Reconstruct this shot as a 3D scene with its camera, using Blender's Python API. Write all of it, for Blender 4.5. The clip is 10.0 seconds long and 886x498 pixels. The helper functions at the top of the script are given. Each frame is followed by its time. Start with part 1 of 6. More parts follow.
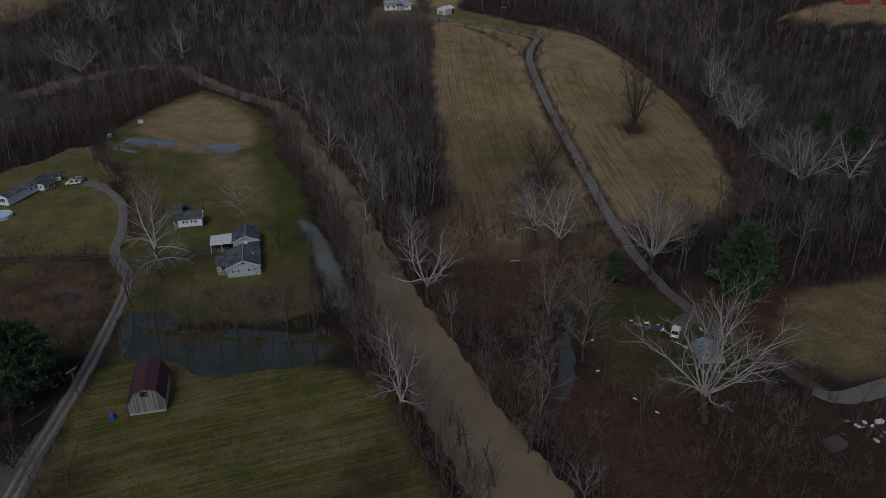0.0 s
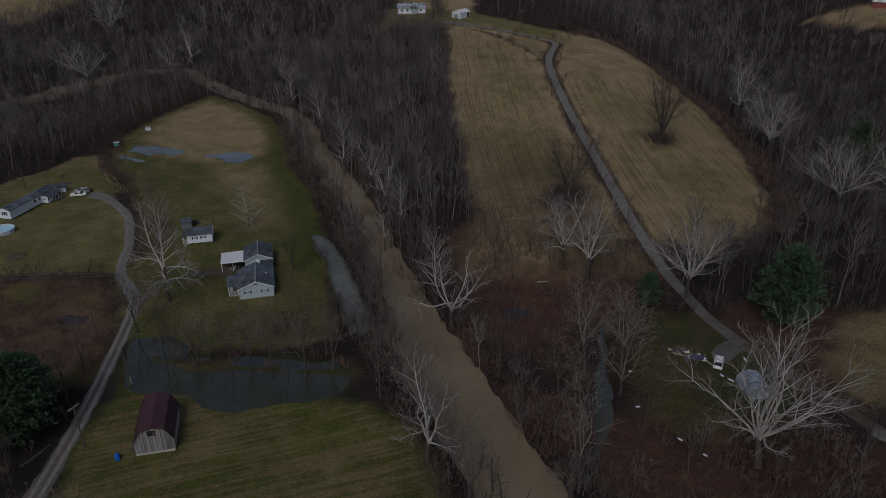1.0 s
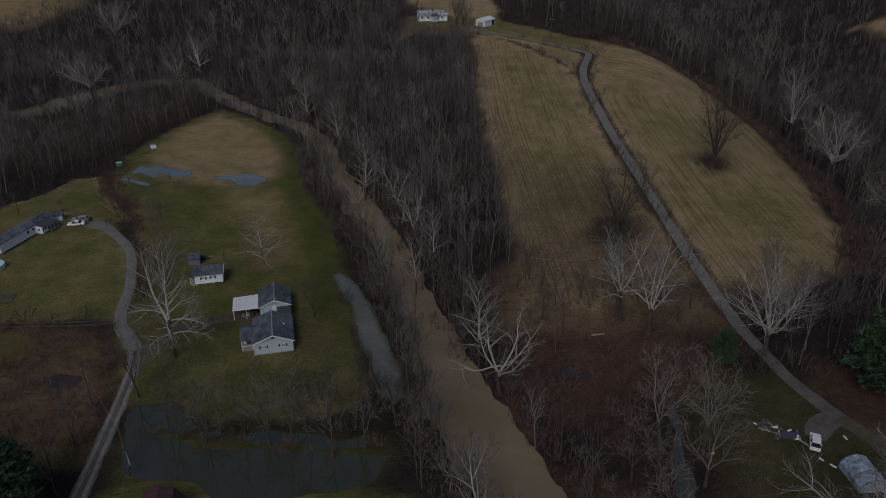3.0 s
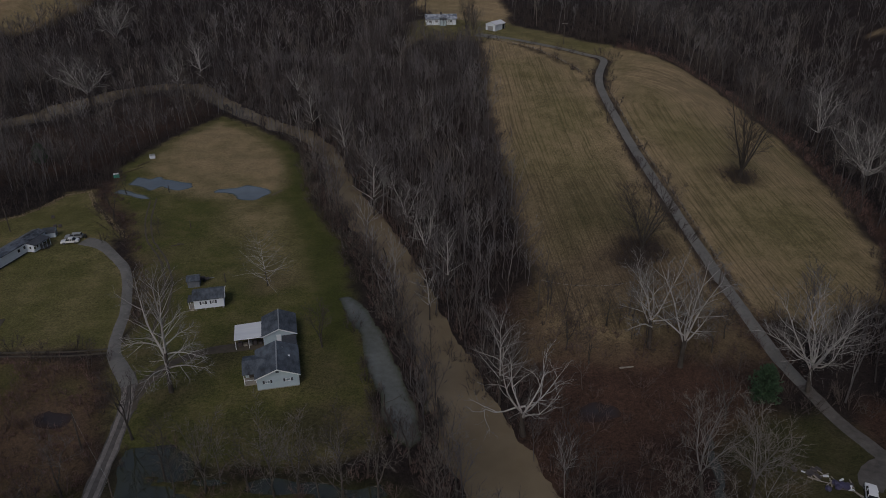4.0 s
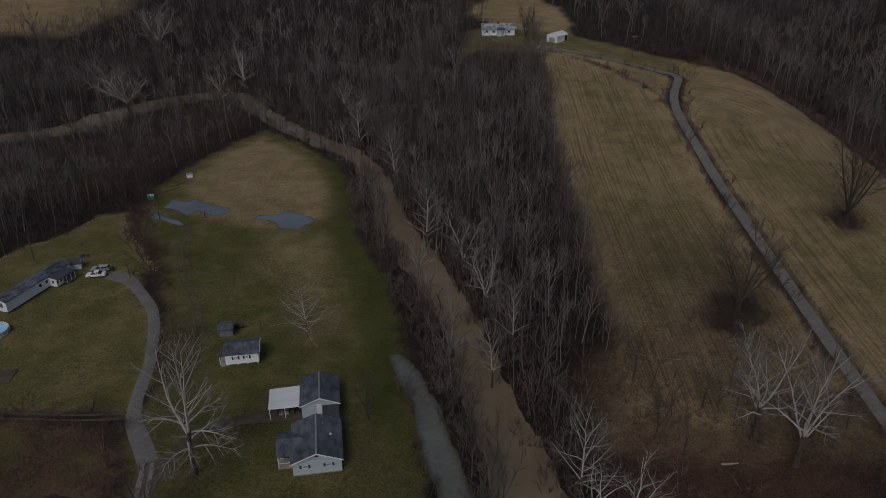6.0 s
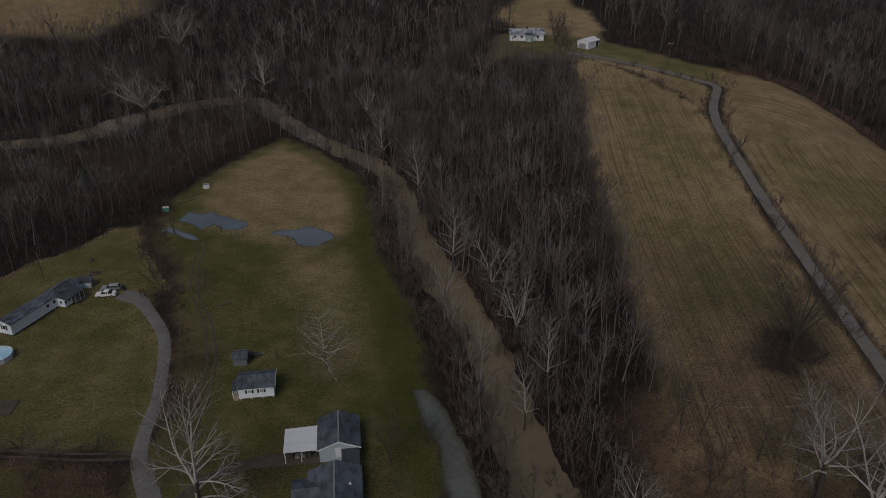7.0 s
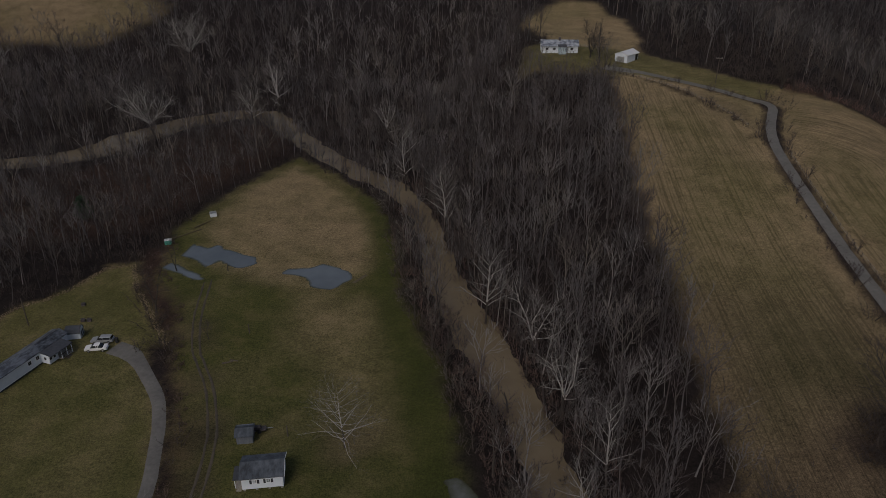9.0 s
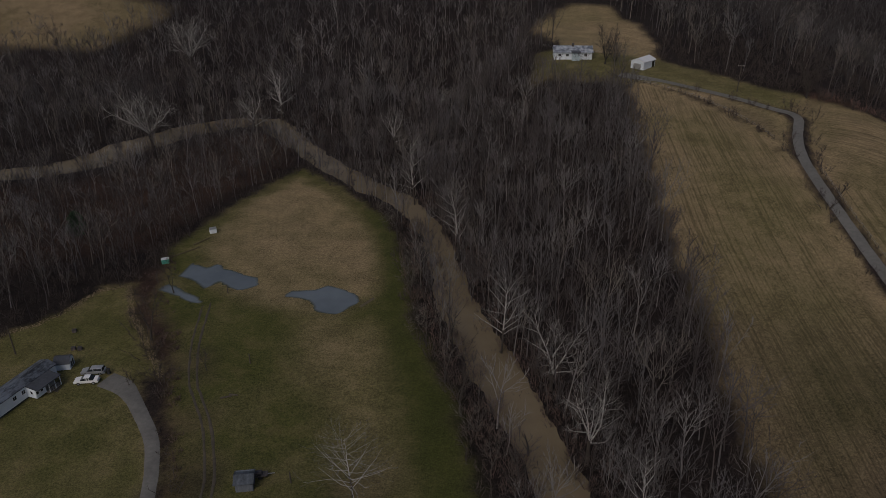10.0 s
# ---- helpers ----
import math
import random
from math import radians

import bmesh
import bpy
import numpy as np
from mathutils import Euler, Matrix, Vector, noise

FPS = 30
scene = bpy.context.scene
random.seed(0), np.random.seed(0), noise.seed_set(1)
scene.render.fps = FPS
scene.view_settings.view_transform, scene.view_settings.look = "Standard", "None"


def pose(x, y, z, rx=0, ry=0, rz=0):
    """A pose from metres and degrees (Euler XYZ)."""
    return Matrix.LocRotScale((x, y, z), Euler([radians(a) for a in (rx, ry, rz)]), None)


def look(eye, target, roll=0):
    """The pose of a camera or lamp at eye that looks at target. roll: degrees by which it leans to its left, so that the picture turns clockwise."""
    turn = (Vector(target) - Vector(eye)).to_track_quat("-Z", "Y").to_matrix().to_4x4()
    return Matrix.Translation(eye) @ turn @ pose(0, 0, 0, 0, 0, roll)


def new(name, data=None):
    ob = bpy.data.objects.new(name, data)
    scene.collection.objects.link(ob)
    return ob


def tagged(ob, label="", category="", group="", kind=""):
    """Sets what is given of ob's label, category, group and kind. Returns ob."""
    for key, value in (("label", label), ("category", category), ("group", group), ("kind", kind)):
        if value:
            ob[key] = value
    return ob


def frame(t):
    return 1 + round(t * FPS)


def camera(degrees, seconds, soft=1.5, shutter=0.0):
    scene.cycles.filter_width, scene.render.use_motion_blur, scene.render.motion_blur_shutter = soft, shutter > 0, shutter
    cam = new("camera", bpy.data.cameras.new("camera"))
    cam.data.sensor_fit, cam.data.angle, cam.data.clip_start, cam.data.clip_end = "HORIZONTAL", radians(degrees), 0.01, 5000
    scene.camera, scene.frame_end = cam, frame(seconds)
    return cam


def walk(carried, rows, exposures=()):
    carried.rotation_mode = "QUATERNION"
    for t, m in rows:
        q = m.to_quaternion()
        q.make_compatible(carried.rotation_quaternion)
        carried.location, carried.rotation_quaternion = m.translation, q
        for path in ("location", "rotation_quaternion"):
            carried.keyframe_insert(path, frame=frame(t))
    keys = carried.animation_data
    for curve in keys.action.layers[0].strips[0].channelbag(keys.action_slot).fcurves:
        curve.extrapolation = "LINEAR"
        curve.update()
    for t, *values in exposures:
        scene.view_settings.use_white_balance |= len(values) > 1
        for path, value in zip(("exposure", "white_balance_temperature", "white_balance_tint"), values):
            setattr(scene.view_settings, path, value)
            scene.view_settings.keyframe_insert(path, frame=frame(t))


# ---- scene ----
cam = camera(63.2, 10.0, soft=0.85)
METRES, EYE, TILT, LEAN, TURN = 120.3, 86.3, 4.57, -4.42, -0.2
ROWS = [
    (0.0, 0.0, 0.0, 0.0, -2.52, -31.18, 4.17),
    (0.5, -0.0163, 0.0459, -0.0029, -2.25, -31.16, 4.21),
    (1.0, -0.0325, 0.0921, -0.0056, -2.03, -31.12, 4.23),
    (1.5, -0.048, 0.1395, -0.0084, -1.86, -31.1, 4.26),
    (2.0, -0.0627, 0.1877, -0.0112, -1.71, -31.06, 4.29),
    (2.5, -0.077, 0.2365, -0.0147, -1.6, -31.04, 4.3),
    (4.0, -0.1127, 0.385, -0.0244, -1.32, -31.03, 4.35),
    (4.5, -0.1237, 0.4351, -0.0275, -1.24, -30.99, 4.36),
    (5.0, -0.1349, 0.4854, -0.0299, -0.78, -30.95, 4.41),
    (5.5, -0.1457, 0.535, -0.0316, 0.73, -30.85, 4.49),
    (7.0, -0.1792, 0.6822, -0.0374, 3.72, -30.68, 4.73),
    (7.5, -0.1912, 0.7306, -0.0395, 4.16, -30.65, 4.76),
    (8.0, -0.2032, 0.7791, -0.0409, 4.48, -30.64, 4.8),
    (8.5, -0.2155, 0.8269, -0.0425, 4.72, -30.64, 4.86),
    (9.0, -0.2282, 0.8737, -0.0443, 4.9, -30.63, 4.88),
    (9.5, -0.2408, 0.92, -0.0461, 5.04, -30.61, 4.9),
    (10.0, -0.2546, 0.9649, -0.0478, 5.13, -30.62, 4.95),
]
walk(cam, [(t, pose(0, 0, EYE, TILT, LEAN, TURN) @ pose(METRES * x, METRES * y, METRES * z, 90 + pitch, roll, yaw)) for t, x, y, z, yaw, pitch, roll in ROWS],
     [(0.0, 0.0, 6120, 12), (2.5, 0.0, 6140, 12), (5.0, 0.0, 6320, 12), (7.5, 0.0, 6540, 12), (10.0, 0.0, 6560, 12)])
SKY, SUN = 0.049, 0.63
WOOD_A, WOOD_B = (0.021, 0.0195, 0.0205), (0.12, 0.11, 0.112)
WOOD_TONES = [(0.0, (0.034, 0.026, 0.026)), (0.35, (0.068, 0.052, 0.05)), (0.62, (0.086, 0.079, 0.083)), (0.84, (0.15, 0.14, 0.143)), (1.0, (0.3, 0.285, 0.28))]
# leaf litter brown, taken near black to include the shade between trees
LITTER_SHADE_A, LITTER_SHADE_B = (0.0085, 0.0063, 0.006), (0.04, 0.0295, 0.027)
LAWN_A, LAWN_B = (0.037, 0.0465, 0.0085), (0.124, 0.131, 0.031)
HAY_A, HAY_B = (0.122, 0.089, 0.049), (0.45, 0.336, 0.195)

# ---- light: a heavy overcast late-winter afternoon ----
world = bpy.data.worlds.new("overcast_sky")
scene.world = world
world.use_nodes = True
wn = world.node_tree.nodes
wl = world.node_tree.links
sky = wn.new("ShaderNodeTexSky")
sky.sky_type = "NISHITA"
sky.sun_disc = False
sky.sun_elevation = radians(38)
sky.sun_rotation = radians(200)
sky.dust_density = 4.0
pale = wn.new("ShaderNodeHueSaturation")
pale.inputs["Saturation"].default_value = 0.95
wl.new(sky.outputs["Color"], pale.inputs["Color"])
wl.new(pale.outputs["Color"], wn["Background"].inputs["Color"])
wn["Background"].inputs["Strength"].default_value = SKY
sun = new("sun", bpy.data.lights.new("sun", "SUN"))
sun.data.energy = SUN
sun.data.angle = radians(25)
sun.data.color = (1.0, 0.98, 0.95)
sun.matrix_world = look((-60, -160, 200), (0, 0, 0))


# ---- materials ----
def mat_new(name):
    m = bpy.data.materials.new(name)
    m.use_nodes = True
    return m, m.node_tree.nodes, m.node_tree.links, m.node_tree.nodes["Principled BSDF"]


def noise_node(n, l, scale, detail=4.0, rough=0.6, coord=None, stretch=None):
    t = n.new("ShaderNodeTexNoise")
    t.inputs["Scale"].default_value = scale
    t.inputs["Detail"].default_value = detail
    t.inputs["Roughness"].default_value = rough
    if coord is not None:
        if stretch:
            mp = n.new("ShaderNodeMapping")
            mp.inputs["Scale"].default_value = stretch
            l.new(coord, mp.inputs["Vector"])
            coord = mp.outputs["Vector"]
        l.new(coord, t.inputs["Vector"])
    return t.outputs["Fac"]


def ramp(n, l, fac, stops):
    r = n.new("ShaderNodeValToRGB")
    el = r.color_ramp.elements
    while len(el) < len(stops):
        el.new(0.5)
    for e, (p, c) in zip(el, stops):
        e.position, e.color = p, (*c, 1)
    l.new(fac, r.inputs["Fac"])
    return r.outputs["Color"]


def mixc(n, l, fac, a, b, mode="MIX"):
    m = n.new("ShaderNodeMix")
    m.data_type, m.blend_type = "RGBA", mode
    for sock, v in ((m.inputs[0], fac), (m.inputs[6], a), (m.inputs[7], b)):
        if isinstance(v, (int, float)):
            sock.default_value = v
        elif isinstance(v, tuple):
            sock.default_value = (*v, 1)
        else:
            l.new(v, sock)
    return m.outputs[2]


def bump(n, l, bsdf, fac, strength, distance):
    b = n.new("ShaderNodeBump")
    b.inputs["Strength"].default_value = strength
    b.inputs["Distance"].default_value = distance
    l.new(fac, b.inputs["Height"])
    l.new(b.outputs["Normal"], bsdf.inputs["Normal"])


def mottled(name, a, b, scale=3.0, rough=0.8, metal=0.0, bumpy=0.2, dist=0.02, stretch=None, island=0.0, by_object=0.0, sharp=0.2, plant=None):
    """A two-tone surface with grain at two scales."""
    m, n, l, s = mat_new(name)
    co = n.new("ShaderNodeTexCoord").outputs["Object"]
    f1 = noise_node(n, l, scale, 5, 0.65, co, stretch)
    f2 = noise_node(n, l, scale * 0.13, 3, 0.5, co)
    c = ramp(n, l, f1, [(0.5 - sharp, a), (0.5 + sharp, b)])
    c = mixc(n, l, 0.35, c, ramp(n, l, f2, [(0.35, a), (0.65, b)]))
    if island:
        rnd = n.new("ShaderNodeNewGeometry").outputs["Random Per Island"]
        c = mixc(n, l, island, c, ramp(n, l, rnd, [(0, tuple(x * 0.55 for x in a)), (1, tuple(min(1, x * 1.5) for x in b))]))
    if plant:
        tone = n.new("ShaderNodeAttribute")
        tone.attribute_name = "tone"
        c = mixc(n, l, plant[0], c, ramp(n, l, tone.outputs["Fac"], plant[1]))
    if by_object:
        rnd = n.new("ShaderNodeObjectInfo").outputs["Random"]
        c = mixc(n, l, by_object, c, ramp(n, l, rnd, [(0, tuple(x * 0.5 for x in a)), (1, tuple(min(1, x * 1.35) for x in b))]))
    l.new(c, s.inputs["Base Color"])
    s.inputs["Roughness"].default_value = rough
    s.inputs["Metallic"].default_value = metal
    if bumpy:
        bump(n, l, s, f1, bumpy, dist)
    return m


M = {}
M["siding_white"] = mottled("white_vinyl_siding", (0.63, 0.69, 0.77), (0.75, 0.8, 0.87), 0.8, 0.55, bumpy=0.05)
M["siding_blue"] = mottled("pale_blue_siding", (0.32, 0.4, 0.46), (0.42, 0.51, 0.57), 0.8, 0.55, bumpy=0.05)
M["trim_white"] = mottled("white_trim_paint", (0.67, 0.7, 0.74), (0.78, 0.81, 0.84), 1.5, 0.5, bumpy=0.03)
M["shingle"] = mottled("weathered_dark_shingle", (0.018, 0.023, 0.031), (0.11, 0.13, 0.16), 0.9, 0.75, sharp=0.13, bumpy=0.4, dist=0.03, stretch=(1, 0.45, 1))
M["shingle_pale"] = mottled("mottled_pale_shingle", (0.009, 0.012, 0.019), (0.13, 0.15, 0.185), 1.3, 0.8, sharp=0.09, bumpy=0.4, dist=0.03, stretch=(1.0, 0.4, 1))
M["shingle_patched"] = mottled("patched_whitish_shingle", (0.09, 0.105, 0.14), (0.48, 0.52, 0.58), 0.7, 0.8, sharp=0.1, bumpy=0.3)
M["shingle_black"] = mottled("dark_shingle", (0.03, 0.035, 0.045), (0.07, 0.075, 0.09), 1.5, 0.8, bumpy=0.4, dist=0.02)
M["metal_white"] = mottled("white_metal_roof", (0.6, 0.62, 0.66), (0.75, 0.76, 0.78), 0.5, 0.45, bumpy=0.05, stretch=(0.2, 3, 1))
M["maroon"] = mottled("maroon_metal_roof", (0.042, 0.017, 0.024), (0.078, 0.029, 0.038), 0.5, 0.5, bumpy=0.05)
M["barn_board"] = mottled("weathered_barn_board", (0.045, 0.045, 0.05), (0.32, 0.315, 0.32), 2.0, 0.9, bumpy=0.5, stretch=(1.6, 1, 0.22), by_object=0.5)
M["barn_base"] = mottled("peeling_white_board", (0.3, 0.29, 0.27), (0.48, 0.46, 0.43), 2.5, 0.85, bumpy=0.3, stretch=(0.3, 0.3, 1))
# dark glass; also the panels that paint shade inside open hatches and bays
M["glass_and_shade"] = mottled("dark_pane_and_shade", (0.015, 0.018, 0.022), (0.03, 0.035, 0.04), 1, 0.12, bumpy=0)
M["shutter"] = mottled("dark_shutter_paint", (0.02, 0.025, 0.04), (0.035, 0.04, 0.055), 4, 0.6, bumpy=0.1)
M["concrete"] = mottled("concrete_block", (0.22, 0.22, 0.21), (0.34, 0.33, 0.31), 2, 0.9, bumpy=0.3)
M["wood_dark"] = mottled("dark_weathered_timber", (0.05, 0.042, 0.035), (0.11, 0.09, 0.075), 5, 0.9, bumpy=0.4, stretch=(1, 1, 0.2))
M["wood_grey"] = mottled("grey_weathered_timber", (0.2, 0.18, 0.16), (0.36, 0.33, 0.29), 5, 0.9, bumpy=0.4, stretch=(1, 1, 0.2))
M["board_blue"] = mottled("blue_grey_weathered_board", (0.085, 0.1, 0.125), (0.19, 0.21, 0.25), 3, 0.85, bumpy=0.3, stretch=(1, 1, 0.2))
M["bark_dark"] = mottled("dark_bark", (0.025, 0.021, 0.018), (0.075, 0.066, 0.058), 0.5, 0.95, bumpy=0.0, island=0.25)
M["bark_grey"] = mottled("grey_brown_bark", (0.03, 0.026, 0.023), (0.105, 0.092, 0.084), 0.5, 0.95, bumpy=0.0, island=0.3)
M["bark_wood"] = mottled("woodland_bark", WOOD_A, WOOD_B, 0.12, 0.95, bumpy=0.0, island=0.35, plant=(0.7, WOOD_TONES))
# woodland bark again, tones cut to 0.66: shade of the slope put into colour
M["bark_slope_shade"] = mottled("woodland_bark_slope_shade", WOOD_A, WOOD_B, 0.12, 0.95, bumpy=0.0, island=0.3, plant=(0.75, [(p, tuple(0.66 * v for v in c)) for p, c in WOOD_TONES]))
M["bark_pale"] = mottled("pale_sycamore_bark", (0.17, 0.163, 0.153), (0.52, 0.505, 0.485), 0.6, 0.85, bumpy=0.0, island=0.2)
M["twig_brown"] = mottled("brown_grey_twigs", (0.06, 0.052, 0.046), (0.19, 0.17, 0.152), 0.4, 0.95, bumpy=0.0, island=0.4)
M["twig_pale"] = mottled("pale_grey_twigs", (0.068, 0.064, 0.061), (0.215, 0.203, 0.194), 0.4, 0.95, bumpy=0.0, island=0.4)
M["twig_dark"] = mottled("dark_brown_twigs", (0.026, 0.0195, 0.0175), (0.08, 0.063, 0.056), 0.4, 0.95, bumpy=0.0, island=0.4)
M["bark_base"] = mottled("brown_sycamore_trunk_bark", (0.026, 0.021, 0.018), (0.09, 0.076, 0.065), 0.6, 0.95, bumpy=0.3)
M["sapling_bark"] = mottled("dark_grey_sapling_bark", (0.022, 0.018, 0.017), (0.07, 0.06, 0.057), 0.5, 0.95, bumpy=0.0, island=0.3, plant=(0.55, [(0.0, (0.022, 0.017, 0.016)), (0.7, (0.07, 0.058, 0.054)), (1.0, (0.17, 0.155, 0.145))]))
M["shrub"] = mottled("reddish_brown_brush", (0.04, 0.026, 0.023), (0.128, 0.087, 0.075), 0.15, 0.95, bumpy=0.0, island=0.5)
M["briar"] = mottled("dark_red_briar", (0.05, 0.029, 0.027), (0.2, 0.125, 0.11), 0.3, 0.95, bumpy=0.0, island=0.5)
M["straw"] = mottled("dry_pale_grass", (0.22, 0.165, 0.11), (0.46, 0.36, 0.25), 0.4, 0.95, bumpy=0.0, island=0.4)
M["straw_dull"] = mottled("dull_flattened_straw", (0.075, 0.064, 0.038), (0.15, 0.122, 0.075), 1.2, 0.95, bumpy=0.3)
M["needles"] = mottled("dark_green_needles", (0.016, 0.04, 0.02), (0.046, 0.09, 0.042), 0.8, 0.8, bumpy=0.0, island=0.5)
M["asphalt"] = mottled("worn_grey_asphalt", (0.102, 0.098, 0.092), (0.178, 0.17, 0.158), 1.2, 0.85, bumpy=0.3)
M["gravel"] = mottled("muddy_gravel_track", (0.05, 0.045, 0.041), (0.13, 0.118, 0.107), 0.8, 0.9, bumpy=0.5, dist=0.05)
M["gravel_pale"] = mottled("pale_gravel_wheel_track", (0.095, 0.083, 0.075), (0.27, 0.243, 0.225), 0.9, 0.9, bumpy=0.5, dist=0.05)
M["mud"] = mottled("bare_mud_track", (0.036, 0.029, 0.021), (0.1, 0.082, 0.06), 0.7, 0.85, bumpy=0.5, dist=0.05)
M["car_white"] = mottled("white_car_paint", (0.7, 0.71, 0.73), (0.8, 0.8, 0.81), 0.6, 0.25, bumpy=0)
M["car_grey"] = mottled("silver_grey_car_paint", (0.3, 0.31, 0.33), (0.4, 0.41, 0.43), 0.6, 0.3, 0.3, bumpy=0)
M["tyre"] = mottled("black_rubber", (0.012, 0.012, 0.013), (0.03, 0.03, 0.03), 6, 0.85, bumpy=0.2)
M["blue_plastic"] = mottled("bright_blue_plastic", (0.01, 0.09, 0.42), (0.02, 0.16, 0.6), 2, 0.4, bumpy=0)
M["pool_blue"] = mottled("pale_blue_pool_liner", (0.3, 0.55, 0.75), (0.5, 0.72, 0.86), 0.8, 0.4, bumpy=0)
M["tarp"] = mottled("faded_grey_blue_tarpaulin", (0.07, 0.095, 0.135), (0.46, 0.54, 0.64), 1.4, 0.6, sharp=0.14, bumpy=0.5, dist=0.06)
M["green_plastic"] = mottled("teal_green_paint", (0.05, 0.25, 0.2), (0.08, 0.34, 0.27), 2, 0.5, bumpy=0)
M["red_paint"] = mottled("red_barn_paint", (0.2, 0.025, 0.022), (0.3, 0.05, 0.04), 1, 0.7, bumpy=0.1)
M["junk_dark"] = mottled("dark_rusty_scrap", (0.03, 0.028, 0.032), (0.12, 0.1, 0.1), 2, 0.8, bumpy=0.4)
M["junk_purple"] = mottled("dark_purple_tarpaulin", (0.035, 0.032, 0.07), (0.08, 0.072, 0.13), 2, 0.6, bumpy=0.4)
M["steel"] = mottled("galvanised_steel", (0.3, 0.31, 0.32), (0.45, 0.46, 0.47), 3, 0.45, 0.6, bumpy=0.1)


def water_mat(name, a, b, rough, wave, shoal=None, clear=0.25, ior=1.33):
    """Opaque silty water; shoal: the colour of the drowned grass that shows where it is shallow."""
    m, n, l, s = mat_new(name)
    co = n.new("ShaderNodeTexCoord").outputs["Object"]
    f = noise_node(n, l, 0.06, 4, 0.6, co)
    c = ramp(n, l, f, [(0.3, a), (0.7, b)])
    if shoal:
        deep = n.new("ShaderNodeAttribute")
        deep.attribute_name = "deep"
        add = n.new("ShaderNodeMath")
        add.operation = "MULTIPLY_ADD"
        l.new(noise_node(n, l, 0.9, 5, 0.7, co), add.inputs[0])
        add.inputs[1].default_value = clear
        l.new(deep.outputs["Fac"], add.inputs[2])
        c = mixc(n, l, ramp(n, l, add.outputs[0], [(0.35 * clear, (1, 1, 1)), (1.5 * clear, (0, 0, 0))]), c, shoal)
    l.new(c, s.inputs["Base Color"])
    s.inputs["Roughness"].default_value = rough
    s.inputs["IOR"].default_value = ior
    bump(n, l, s, noise_node(n, l, 1.2, 3, 0.6, co), wave, 0.03)
    return m


M["creek"] = water_mat("muddy_creek_water", (0.148, 0.116, 0.073), (0.212, 0.168, 0.11), 0.16, 0.2)
M["flood"] = water_mat("silty_flood_water", (0.1, 0.108, 0.104), (0.17, 0.179, 0.174), 0.06, 0.04, (0.05, 0.052, 0.026), 0.45)
M["pond"] = water_mat("still_flood_water", (0.028, 0.031, 0.021), (0.047, 0.049, 0.034), 0.02, 0.012, (0.04, 0.041, 0.018), ior=1.85)
M["seep"] = water_mat("dark_seep_water", (0.03, 0.028, 0.03), (0.05, 0.048, 0.052), 0.05, 0.04, (0.05, 0.03, 0.022), 0.38)
M["backwater"] = water_mat("grey_green_backwater", (0.05, 0.056, 0.052), (0.085, 0.092, 0.085), 0.04, 0.03)
# blue-grey base adds the mirrored sky to the puddles as colour
M["puddle"] = water_mat("puddle_water_sky_tint", (0.1, 0.12, 0.14), (0.16, 0.185, 0.21), 0.05, 0.03, (0.07, 0.07, 0.035), 0.12)


